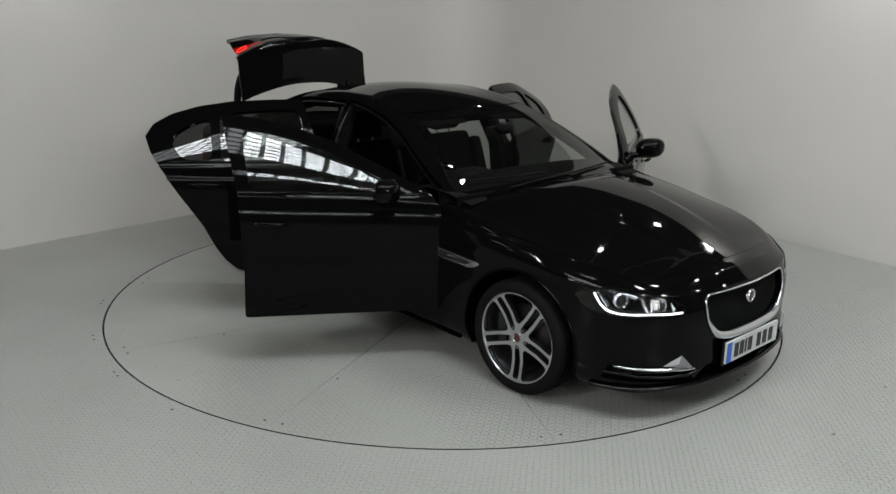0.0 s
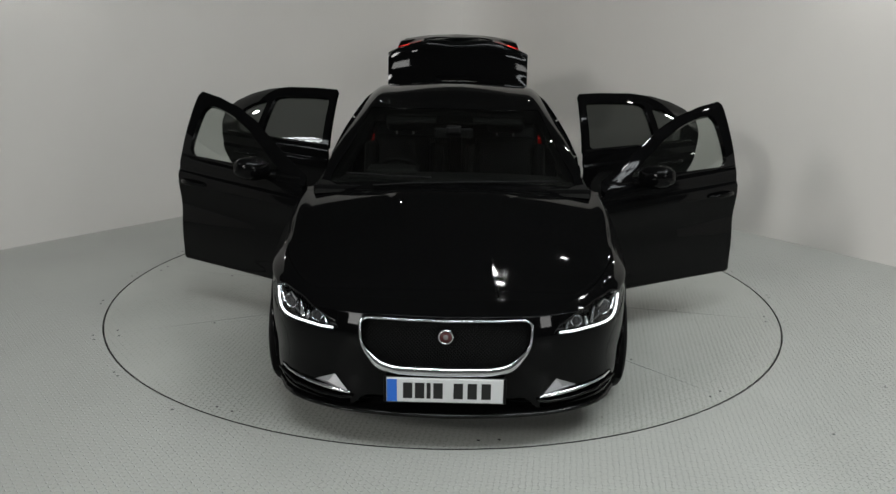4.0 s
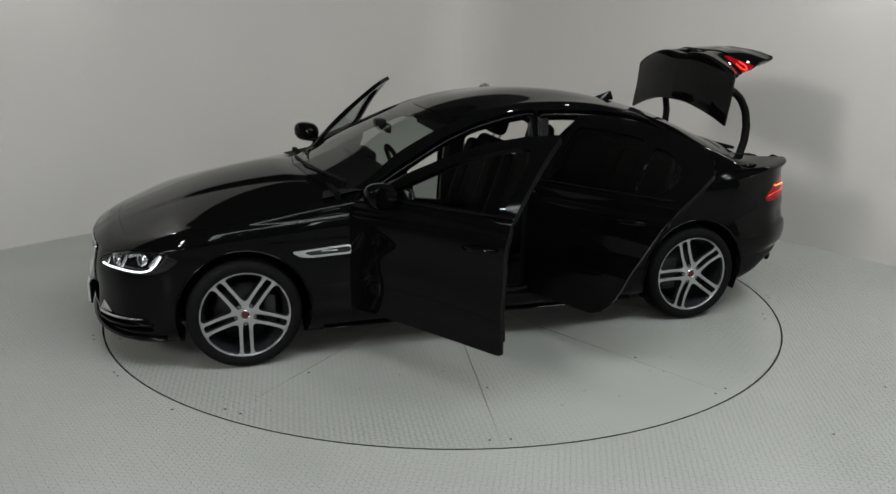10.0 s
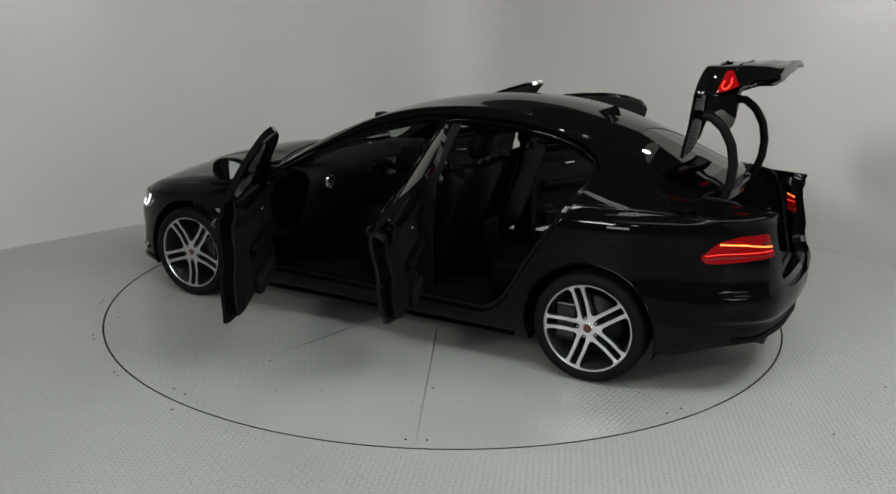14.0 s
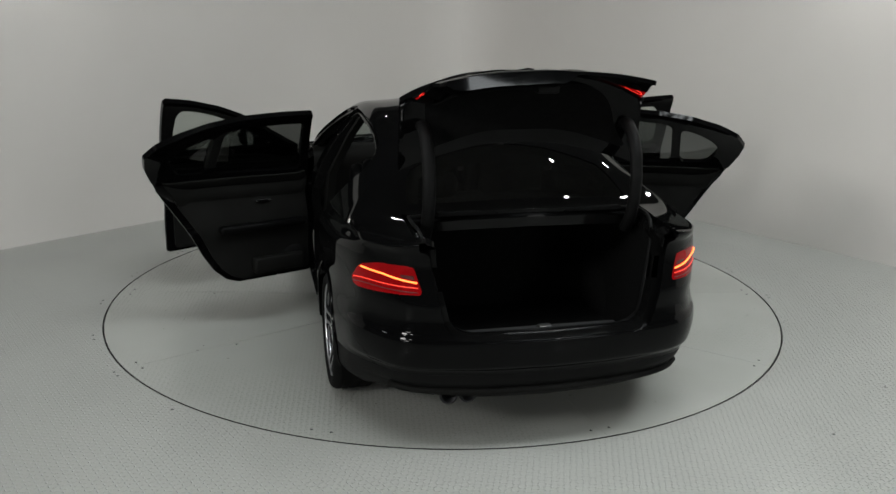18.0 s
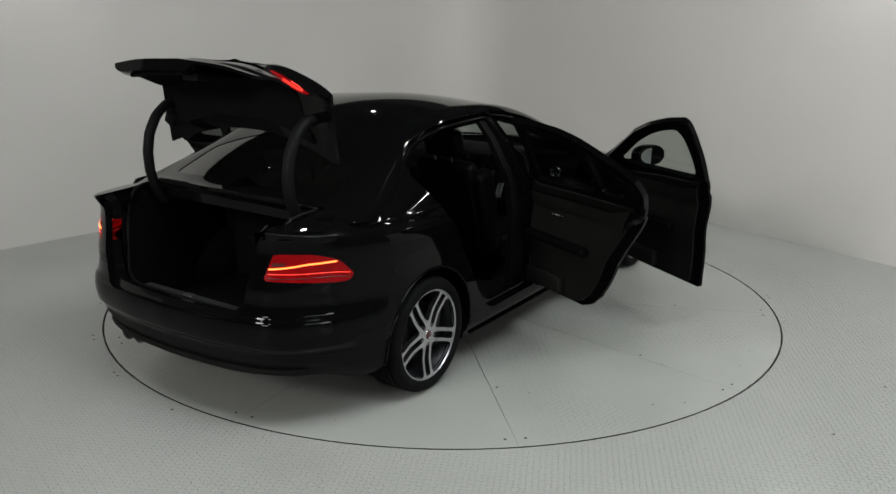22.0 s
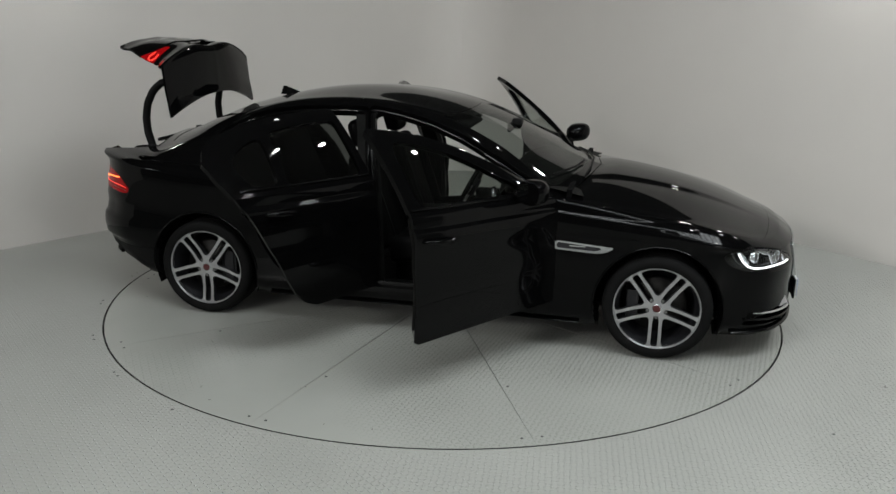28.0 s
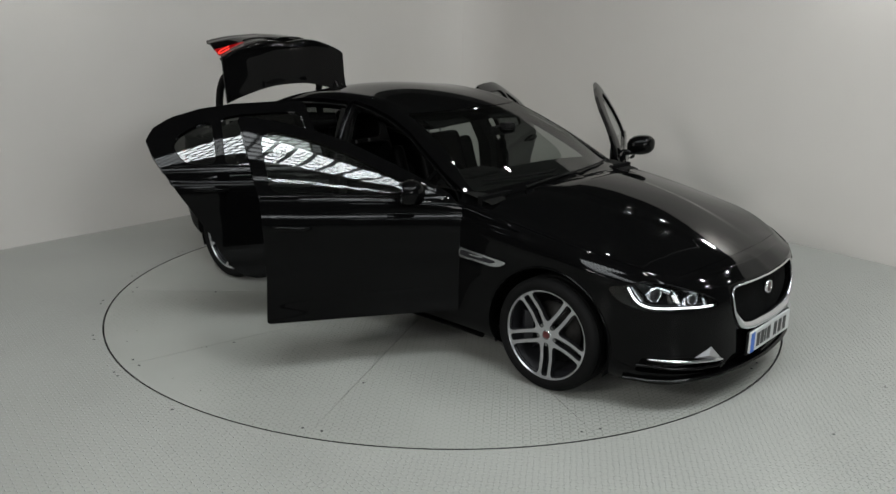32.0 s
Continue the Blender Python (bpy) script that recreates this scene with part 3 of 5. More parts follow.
def loft(na=10, nb=12):
    net = cage()
    ns, nr = net.shape[:2]
    a = np.linspace(0, ns - 1, (ns - 1) * na + 1)
    b = np.linspace(0, nr - 1, (nr - 1) * nb + 1)
    g = interpolate(net, a, 0)
    g = interpolate(g, b, 1)
    # smoothing there and back keeps the girth
    for k in range(40):
        g[1:-1] += (0.5 if k % 2 == 0 else -0.48) * ((g[:-2] + g[2:]) * 0.5 - g[1:-1])
    for k in range(8):
        g[:, 1:-1] += (0.5 if k % 2 == 0 else -0.45) * ((g[:, :-2] + g[:, 2:]) * 0.5 - g[:, 1:-1])
    g[0, :, 1], g[-1, :, 1], g[:, -1, 1] = 0, 0, 0
    A, B = np.meshgrid(a, b, indexing="ij")
    # fair curves along the flanks, then fair glass, bonnet, roof and screens
    wa = ramp(a, 6.0, 13.5, 1.5, 1.5)
    m = wa > 0.2
    for j in np.nonzero(b <= 6.6)[0]:
        for c in (1, 2):
            k = np.polyfit(g[m, j, 0], g[m, j, c], 6, w=wa[m])
            g[:, j, c] += np.where(wa > 0, wa * ramp(b[j], 0, 6.0, 1, 0.7) * (np.polyval(k, np.clip(g[:, j, 0], -2.0, 1.6)) - g[:, j, c]), 0)
    fair(g, ramp(A, 8.3, 13.4, 0.7, 0.7) * ramp(B, 6.9, 8.5, 0.6, 0.5), 1, 0, 2, 4, 2)
    fair(g, ramp(A, 3.6, 6.6, 1.1, 0.4) * ramp(B, 7.6, 12, 1.4, 1), 2, 0, 1, 5, 4, True)
    fair(g, ramp(A, 8.2, 12.4, 0.8, 0.8) * ramp(B, 9.5, 12, 0.5, 1), 2, 0, 1, 6, 4, True)
    # a narrow ledge along the shoulder that catches the light
    rise = g[..., 2] - (np.interp(a, np.arange(ns), CREASE)[:, None] + 0.016)
    ledge = ramp(A, 5.2, 14.2, 0.8, 0.8) * (B < 6.2) * (np.clip(rise / 0.018, 0, 1) - np.clip((rise - 0.018) / 0.055, 0, 1))
    g[..., 1] -= 0.011 * ledge
    # steps in the rear bumper: a ledge under the boot and a lower insert
    tail = np.clip((A - 14.4) / 0.9, 0, 1) * (B < 5)
    z = g[..., 2]
    dent = 0.016 * (np.clip((0.445 - z) / 0.02, 0, 1) - np.clip((0.33 - z) / 0.05, 0, 1)) + 0.012 * (np.clip((z - 0.575) / 0.022, 0, 1) - np.clip((z - 0.66) / 0.06, 0, 1))
    flat = g[..., :2] - np.array([-1.6, 0.0])
    flat /= np.linalg.norm(flat, axis=-1, keepdims=True) + 1e-9
    g[..., :2] -= flat * (dent * tail)[..., None]
    g[-1, :, 1] = 0
    # the bonnet's raised middle, with a crease on either side
    A = np.repeat(a[:, None], len(b), 1)
    fade = np.clip((2.06 - g[..., 0]) / 0.62, 0, 1)
    on = np.clip((7.0 - A) / 0.8, 0, 1) * fade * fade * (3 - 2 * fade) * (b[None] > 6.2)
    line = 0.20 + 0.13 * np.clip((2.0 - g[..., 0]) / 1.0, 0, 1)
    w = np.clip((line + 0.05 - np.abs(g[..., 1])) / 0.07, 0, 1)
    g[..., 2] += 0.013 * on * w * w * (3 - 2 * w)
    full = np.concatenate([g, (g * np.array([1, -1, 1]))[:, -2::-1]], axis=1)
    da, db = np.gradient(full, axis=0), np.gradient(full, axis=1)
    da[0], da[-1] = [0, 1, 0], [0, -1, 0]
    mid = full.shape[1] // 2
    da[0, mid:] *= -1
    da[-1, mid:] *= -1
    db[:, mid] = np.where(np.abs(db[:, mid]) < 1e-9, 0, db[:, mid])
    nrm = np.cross(da, db)
    nrm /= np.linalg.norm(nrm, axis=2, keepdims=True) + 1e-12
    nrm = nrm[:, :g.shape[1]]
    if nrm[len(a) // 2, 10, 1] < 0:
        nrm = -nrm
    A, B = np.meshgrid(a, b, indexing="ij")
    m = len(b)
    q = np.arange(len(a) * m).reshape(len(a), m)
    i00, i10, i01, i11 = q[:-1, :-1].ravel(), q[1:, :-1].ravel(), q[:-1, 1:].ravel(), q[1:, 1:].ravel()
    t = np.concatenate([np.stack([i00, i01, i10], 1), np.stack([i10, i01, i11], 1)])
    v = g.reshape(-1, 3)
    fn = np.cross(v[t[:, 1]] - v[t[:, 0]], v[t[:, 2]] - v[t[:, 0]])
    t = t[np.linalg.norm(fn, axis=1) > 1e-10]
    n = nrm.reshape(-1, 3)
    fn = np.cross(v[t[:, 1]] - v[t[:, 0]], v[t[:, 2]] - v[t[:, 0]])
    if (fn * n[t[:, 0]]).sum() < 0:
        t = t[:, ::-1]
    return Skin(v, n, np.stack([A.ravel(), B.ravel()], 1), t)


HALF = loft()

# ---- cutting tools ----


def signed(p, poly, u, v):
    """Signed distance of points to a closed outline in two of their coordinates; inside is negative."""
    q = np.stack([p[:, u], p[:, v]], 1)
    poly = np.asarray(poly, float)
    d = np.full(len(q), 1e9)
    inside = np.zeros(len(q), bool)
    for i in range(len(poly)):
        a, b = poly[i], poly[i - 1]
        e, w = b - a, q - a
        t = np.clip((w @ e) / (e @ e), 0, 1)
        d = np.minimum(d, np.linalg.norm(w - t[:, None] * e, axis=1))
        hit = ((a[1] > q[:, 1]) != (b[1] > q[:, 1]))
        with np.errstate(divide="ignore", invalid="ignore"):
            cross = q[:, 0] < (b[0] - a[0]) * (q[:, 1] - a[1]) / (b[1] - a[1]) + a[0]
        inside ^= hit & cross
    return np.where(inside, -d, d)


def rounded(poly, r=0.04, k=4):
    """The outline with its corners eased."""
    out, n = [], len(poly)
    P = [Vector(p) for p in poly]
    for i in range(n):
        a, b, c = P[i - 1], P[i], P[(i + 1) % n]
        ra, rc = min(r, (a - b).length * 0.45), min(r, (c - b).length * 0.45)
        s, e = b + (a - b).normalized() * ra, b + (c - b).normalized() * rc
        for j in range(k + 1):
            w = j / k
            out.append(tuple(s * (1 - w) ** 2 + b * 2 * w * (1 - w) + e * w ** 2))
    return out


def find(u, v, q, ok):
    """The point and normal of the half skin where its coordinates u, v are q, among vertices that ok allows; the outermost."""
    P = HALF.v[:, [u, v]]
    T = HALF.t[ok[HALF.t].all(1)]
    a, b, c = P[T[:, 0]], P[T[:, 1]], P[T[:, 2]]
    q = np.asarray(q, float)
    den = (b[:, 1] - c[:, 1]) * (a[:, 0] - c[:, 0]) + (c[:, 0] - b[:, 0]) * (a[:, 1] - c[:, 1])
    flat = np.abs(den) < 1e-9
    den = np.where(flat, 1e-9, den)
    l0 = ((b[:, 1] - c[:, 1]) * (q[0] - c[:, 0]) + (c[:, 0] - b[:, 0]) * (q[1] - c[:, 1])) / den
    l1 = ((c[:, 1] - a[:, 1]) * (q[0] - c[:, 0]) + (a[:, 0] - c[:, 0]) * (q[1] - c[:, 1])) / den
    l2 = 1 - l0 - l1
    hit = np.where(~flat & (l0 > -1e-3) & (l1 > -1e-3) & (l2 > -1e-3))[0]
    if not len(hit):
        i = np.argmin(((P - q) ** 2).sum(1) + np.where(ok, 0, 9))
        return Vector(HALF.v[i]), Vector(HALF.n[i])
    w = 3 - u - v
    best = max(hit, key=lambda h: abs(sum(l[h] * HALF.v[T[h, k], w] for k, l in enumerate((l0, l1, l2)))))
    p = sum(l[best] * HALF.v[T[best, k]] for k, l in enumerate((l0, l1, l2)))
    n = sum(l[best] * HALF.n[T[best, k]] for k, l in enumerate((l0, l1, l2)))
    return Vector(p), Vector(n).normalized()


FRONT, REAR, SIDE, TOP = HALF.v[:, 0] > 1.5, HALF.v[:, 0] < -1.7, (HALF.ab[:, 1] < 9.2), HALF.ab[:, 1] > 5.5


def on_front(y, z, out=0.0):
    p, n = find(1, 2, (abs(y), z), FRONT & (HALF.ab[:, 1] < 7))
    p = p + n * out
    return Vector((p.x, -p.y, p.z)) if y < 0 else p


def on_rear(y, z, out=0.0):
    p, n = find(1, 2, (abs(y), z), REAR & (HALF.ab[:, 1] < 7))
    p = p + n * out
    return Vector((p.x, -p.y, p.z)) if y < 0 else p


def on_side(x, z, out=0.0):
    p, n = find(0, 2, (x, z), SIDE)
    return p + n * out


def on_top(x, y, out=0.0):
    p, n = find(0, 1, (x, abs(y)), TOP)
    p = p + n * out
    return Vector((p.x, -p.y, p.z)) if y < 0 else p


# ---- outlines of the openings, side view (x, z) ----
GAP = 0.0025
WHEELS = {"front": 1.4175, "rear": -1.4175}
HUB, TYRE_R = 0.308, 0.314
FRONT_DOOR = [(0.79, 0.296), (0.805, 0.50), (0.80, 0.74), (0.785, 0.88), (0.735, 0.955), (0.45, 1.104), (0.20, 1.222), (0.0, 1.290), (-0.2, 1.336), (-0.40, 1.362), (-0.362, 1.2), (-0.31, 0.95), (-0.285, 0.6), (-0.29, 0.284)]
REAR_DOOR = [(-0.29, 0.290), (-0.285, 0.6), (-0.31, 0.95), (-0.362, 1.2), (-0.40, 1.352), (-0.6, 1.352), (-0.85, 1.340), (-1.05, 1.310), (-1.22, 1.262), (-1.33, 1.205), (-1.378, 1.14), (-1.35, 1.06), (-1.20, 0.82), (-1.055, 0.60), (-0.99, 0.47), (-0.93, 0.378), (-0.86, 0.315), (-0.78, 0.285), (-0.62, 0.287)]
FRONT_GLASS = rounded([(0.56, 0.972), (0.40, 1.058), (0.18, 1.168), (0.0, 1.236), (-0.15, 1.274), (-0.285, 1.290), (-0.266, 1.12), (-0.245, 0.982)], 0.06)
REAR_GLASS = rounded([(-0.375, 0.988), (-0.435, 1.290), (-0.6, 1.290), (-0.84, 1.276), (-0.93, 1.258), (-0.93, 1.002)], 0.025)
QUARTER_GLASS = rounded([(-0.985, 1.005), (-0.985, 1.242), (-1.09, 1.216), (-1.20, 1.16), (-1.225, 1.105), (-1.16, 1.012)], 0.04)
LID_REAR = [(-0.1, 0.562), (0.40, 0.566), (0.465, 0.59), (0.495, 0.645), (0.525, 0.775), (0.555, 0.95), (0.60, 1.2), (-0.1, 1.2)]


def arch(p, r):
    d = [np.hypot(p[:, 0] - x, p[:, 2] - HUB) - r for x in WHEELS.values()]
    low = p[:, 2] - 0.9
    return np.maximum(np.minimum(*d), low)


def lid_field(s):
    """Negative on the boot lid: its deck and its rear face."""
    p = s.v
    deck = np.maximum(np.maximum(p[:, 0] + 1.985 - 0.33 * p[:, 1] ** 2, np.abs(p[:, 1]) - 0.60), -(p[:, 2] - 0.95))
    face = np.maximum(signed(p, LID_REAR, 1, 2), p[:, 0] + 2.0)
    return np.minimum(deck, face)


def header(v):
    """Ahead of the windscreen's upper edge: above 0."""
    return v[:, 0] - (0.155 - 0.30 * v[:, 1] ** 2)


def backlight(v):
    """Behind the rear window's upper edge: below 0."""
    return v[:, 0] + 1.425 + 0.5 * v[:, 1] ** 2


CAR = tagged(new("saloon_car"), "glossy black four-door saloon with all its doors and boot open", "car")


def both(name, half, mat, depth=0.018, label=""):
    """A panel on each side of the car."""
    for s in (half, half.mirror()):
        panel(name, s, mat, CAR, depth, label)


def across(name, half, mat, depth=0.018, label=""):
    """A panel that spans the car."""
    return panel(name, half.join(half.mirror()).weld(), mat, CAR, depth, label)


# outer skin, cut panel by panel
GRILLE = rounded([(-0.36, 0.625), (0.36, 0.625), (0.385, 0.60), (0.375, 0.50), (0.30, 0.415), (0.22, 0.395), (-0.22, 0.395), (-0.30, 0.415), (-0.375, 0.50), (-0.385, 0.60)], 0.03)
LAMP = rounded([(0.475, 0.560), (0.52, 0.546), (0.66, 0.548), (0.775, 0.544), (0.822, 0.556), (0.848, 0.580), (0.862, 0.640), (0.835, 0.664), (0.77, 0.682), (0.67, 0.660), (0.57, 0.622), (0.50, 0.585)], 0.015)
FOG = rounded([(0.43, 0.200), (0.435, 0.262), (0.505, 0.338), (0.60, 0.298), (0.79, 0.302), (0.80, 0.225)], 0.012)
INTAKE = rounded([(-0.44, 0.185), (-0.36, 0.265), (0.36, 0.265), (0.44, 0.185)], 0.03)
TAIL = rounded([(-1.95, 0.762), (-2.035, 0.852), (-2.13, 0.884), (-2.6, 0.905), (-2.6, 0.772), (-2.28, 0.768), (-2.10, 0.752), (-2.0, 0.744)], 0.02)


def cut_body():
    rest = HALF
    rest = rest.drop(arch(rest.v, 0.362))
    # doors
    fd, rest = rest.split(np.maximum(signed(rest.v, FRONT_DOOR, 0, 2), rest.ab[:, 1] - 9.4))
    rd, rest = rest.split(np.maximum(signed(rest.v, REAR_DOOR, 0, 2), rest.ab[:, 1] - 9.4))
    fd, rd = fd.keep(signed(fd.v, FRONT_DOOR, 0, 2) + GAP), rd.keep(signed(rd.v, REAR_DOOR, 0, 2) + GAP)
    # boot lid
    lid, rest = rest.split(lid_field(rest))
    lid = lid.keep(np.maximum(lid_field(lid) + GAP, 0.612 - lid.v[:, 2]))
    # glass of the windscreen and the rear window
    ws, rest = rest.split(np.maximum.reduce([7.12 - rest.ab[:, 0], -header(rest.v), rest.ab[:, 0] - 9.6, 9.22 - rest.ab[:, 1]]))
    rw, rest = rest.split(np.maximum.reduce([backlight(rest.v), 11.5 - rest.ab[:, 0], rest.ab[:, 0] - 13.9, 9.45 - rest.ab[:, 1]]))
    # roof skin between the two
    roof, rest = rest.split(np.maximum.reduce([header(rest.v) + 0.003, 8.2 - rest.ab[:, 0], 0.003 - backlight(rest.v), rest.ab[:, 0] - 13.9, 9.5 - rest.ab[:, 1]]))
    # bonnet
    p = rest.v
    bon, rest = rest.split(np.maximum.reduce([rest.ab[:, 0] - 6.86, 6.02 - rest.ab[:, 1], p[:, 0] - (2.062 - 0.20 * p[:, 1] ** 2), -p[:, 0] + 0.6]))
    bon = bon.keep(np.maximum.reduce([bon.ab[:, 0] - 6.84, 6.05 - bon.ab[:, 1], bon.v[:, 0] - (2.0605 - 0.20 * bon.v[:, 1] ** 2)]))
    # lamps and openings of the nose
    p = rest.v
    lamp, rest = rest.split(np.maximum(signed(rest.v, LAMP, 1, 2), 1.6 - rest.v[:, 0]))
    _, rest = rest.split(np.maximum(signed(rest.v, GRILLE, 1, 2), 1.8 - rest.v[:, 0]))
    _, rest = rest.split(np.maximum(signed(rest.v, FOG, 1, 2), 1.8 - rest.v[:, 0]))
    _, rest = rest.split(np.maximum(signed(rest.v, INTAKE, 1, 2), 1.8 - rest.v[:, 0]))
    tail, rest = rest.split(np.maximum.reduce([signed(rest.v, TAIL, 0, 2), rest.v[:, 0] + 1.8, 0.590 + 0.30 * (rest.v[:, 2] - 0.80) - rest.v[:, 1]]))
    bump_f, rest = rest.split(np.maximum(1.78 - rest.v[:, 0], rest.ab[:, 0] - 6))
    wing, rest = rest.split(np.maximum(0.797 - rest.v[:, 0], rest.ab[:, 1] - 6.6))
    bump_r, rest = rest.split(np.maximum(rest.v[:, 0] + 1.74, rest.v[:, 2] - 0.64 - 0.06 * (rest.v[:, 0] + 2.3)))
    skirt, bump_r = bump_r.split(bump_r.v[:, 2] - 0.405)
    sill, rest = rest.split(np.maximum(rest.v[:, 2] - 0.30, np.abs(rest.v[:, 0]) - 1.2))
    quarter, frame_ = rest.split(rest.v[:, 0] + 1.0)
    return dict(fd=fd, rd=rd, lid=lid, ws=ws, rw=rw, roof=roof, bon=bon, lamp=lamp, tail=tail, bump_f=bump_f, wing=wing, bump_r=bump_r, skirt=skirt, sill=sill, quarter=quarter, frame=frame_)


P = cut_body()


across("roof_panel", P["roof"], PAINT)
across("bonnet", P["bon"], PAINT)
across("front_bumper", P["bump_f"], PAINT, 0.03)
across("rear_bumper", P["bump_r"], PAINT, 0.03)
across("rear_bumper_skirt", P["skirt"].moved(-0.003), PLASTIC, 0.03, "matt black lower rear bumper")
both("front_wing", P["wing"], PAINT, 0.035)
both("rear_quarter_panel", P["quarter"], PAINT, 0.035)
both("side_sill", P["sill"], GLOSS, 0.03)
both("roof_rail", P["frame"], PAINT, 0.02)
GLASS_PANES = [across("windscreen", P["ws"].moved(-0.003), WINDSCREEN, 0.004, "clear laminated windscreen"), across("rear_window", P["rw"].moved(-0.003), PRIVACY, 0.004, "dark tinted rear window")]
for pane in GLASS_PANES:
    pane.visible_shadow = False


def inner_shell():
    """The body's inner metal, seen in the door openings and the boot."""
    s = HALF.moved(-0.032)
    s = s.drop(arch(HALF.v, 0.362))
    s = s.drop(signed(s.v, FRONT_DOOR, 0, 2) + 0.030)
    s = s.drop(signed(s.v, REAR_DOOR, 0, 2) + 0.034)
    s = s.drop(lid_field(s) + 0.03)
    s = s.drop(np.maximum.reduce([7.2 - s.ab[:, 0], 0.03 - header(s.v), s.ab[:, 0] - 9.6, 9.3 - s.ab[:, 1]]))
    s = s.drop(np.maximum.reduce([backlight(s.v) + 0.03, 11.5 - s.ab[:, 0], s.ab[:, 0] - 13.85, 9.6 - s.ab[:, 1]]))
    s = s.drop(np.maximum(signed(s.v, TAIL, 0, 2), s.v[:, 0] + 1.8) + 0.01)
    s = s.drop(np.maximum(signed(s.v, LAMP, 1, 2), 1.6 - s.v[:, 0]))
    s = s.drop(np.maximum(signed(s.v, FOG, 1, 2), 1.8 - s.v[:, 0]))
    s = s.drop(np.maximum(signed(s.v, GRILLE, 1, 2), 1.8 - s.v[:, 0]))
    s = s.drop(np.maximum(signed(s.v, INTAKE, 1, 2), 1.8 - s.v[:, 0]))
    across("inner_body", s, GLOSS, 0.045, "black painted inner body and pillars")


inner_shell()


def doors():
    """Four doors, each swung out on its front hinges."""
    made = []
    for name, skin, holes, hinge, angle in (("front_door", P["fd"], (FRONT_GLASS,), (0.80, 0.860), 57.5), ("rear_door", P["rd"], (REAR_GLASS, QUARTER_GLASS), (-0.27, 0.872), 63.0)):
        panes, body = [], skin
        for h in holes:
            g, body = body.split(signed(body.v, h, 0, 2))
            panes.append(g.moved(-0.012))
        low = np.clip((body.ab[:, 1] - 6.2) / 0.8, 0, 1)
        edge = np.clip(-signed(body.v, FRONT_DOOR if name == "front_door" else REAR_DOOR, 0, 2) / 0.11, 0, 1)
        edge = edge * (2 - edge)
        depth = 0.014 + (0.098 * (1 - low) + 0.022 * low) * edge
        depth = np.where(low > 0.5, np.maximum(depth, 0.03), depth)
        inner = Skin(body.v - body.n * depth[:, None], body.n, body.ab, body.t)
        for side in (1, -1):
            flip = (lambda s: s) if side > 0 else (lambda s: s.mirror())
            d = panel(name, flip(body), PAINT, CAR, back=flip(inner), label="open glossy black door")
            h = Vector((hinge[0], hinge[1] * side, 0))
            swing = angle + (-0.5 if side < 0 else 2.0 if name == "front_door" else 3.2)
            lean = Vector((0, -side * 0.014, 1)).normalized()      # the hinge pins lean in, so that a door rises as it swings
            d.matrix_basis = Matrix.Translation(h + Vector((0, 0.010 if side > 0 else 0, 0.004))) @ Matrix.Rotation(radians(-swing * side), 4, lean) @ Matrix.Translation(-h)
            for g, n in zip(panes, ("door_window", "quarter_window")):
                w = panel(n, flip(g), WINDOW if name == "front_door" else PRIVACY, d, 0.004)
                w.visible_shadow = False
            made.append((d, name, side, flip, inner))
    return made


DOORS = doors()
LID_OPEN = Matrix.Translation((-1.742, 0, 1.217)) @ Matrix.Rotation(radians(88), 4, "Y") @ Matrix.Translation((1.868, 0, -1.045))


def boot_lid():
    s = P["lid"]
    q = s.join(s.mirror()).weld()
    side = np.abs(q.v[:, 1])
    red, q = q.split(np.maximum.reduce([0.31 - side, q.v[:, 2] - 0.905 + 0.02 * side, 0.785 + 0.36 * (0.55 - side) - q.v[:, 2], q.v[:, 0] + 2.05]))
    edge = np.clip(-lid_field(q) / 0.09, 0, 1)
    inner = Skin(q.v - q.n * (0.014 + 0.052 * edge * (2 - edge))[:, None], q.n, q.ab, q.t)
    lid = panel("boot_lid", q, PAINT, CAR, back=inner, label="raised glossy black boot lid")
    lid.matrix_basis = LID_OPEN
    for keep in (1, -1):
        panel("tail_lamp", red.keep(-red.v[:, 1] * keep), RED_LID, lid, 0.005, "red tail lamp lens on the lid")
    return lid


def bow_lid():
    """The lid's trailing edge is bowed more than the body below it."""
    for ob in [LID] + list(LID.children):
        for v in ob.data.vertices:
            w = min(max((-1.90 - v.co.x) / 0.30, 0.0), 1.0)
            w *= min(max((v.co.z - 0.68) / 0.20, 0.0), 1.0)
            v.co.x += (0.27 * v.co.y ** 2 - 0.03 + 0.032 * math.exp(-(v.co.y / 0.16) ** 2)) * w * w * (3 - 2 * w)


LID = boot_lid()

# ---- wheels ----


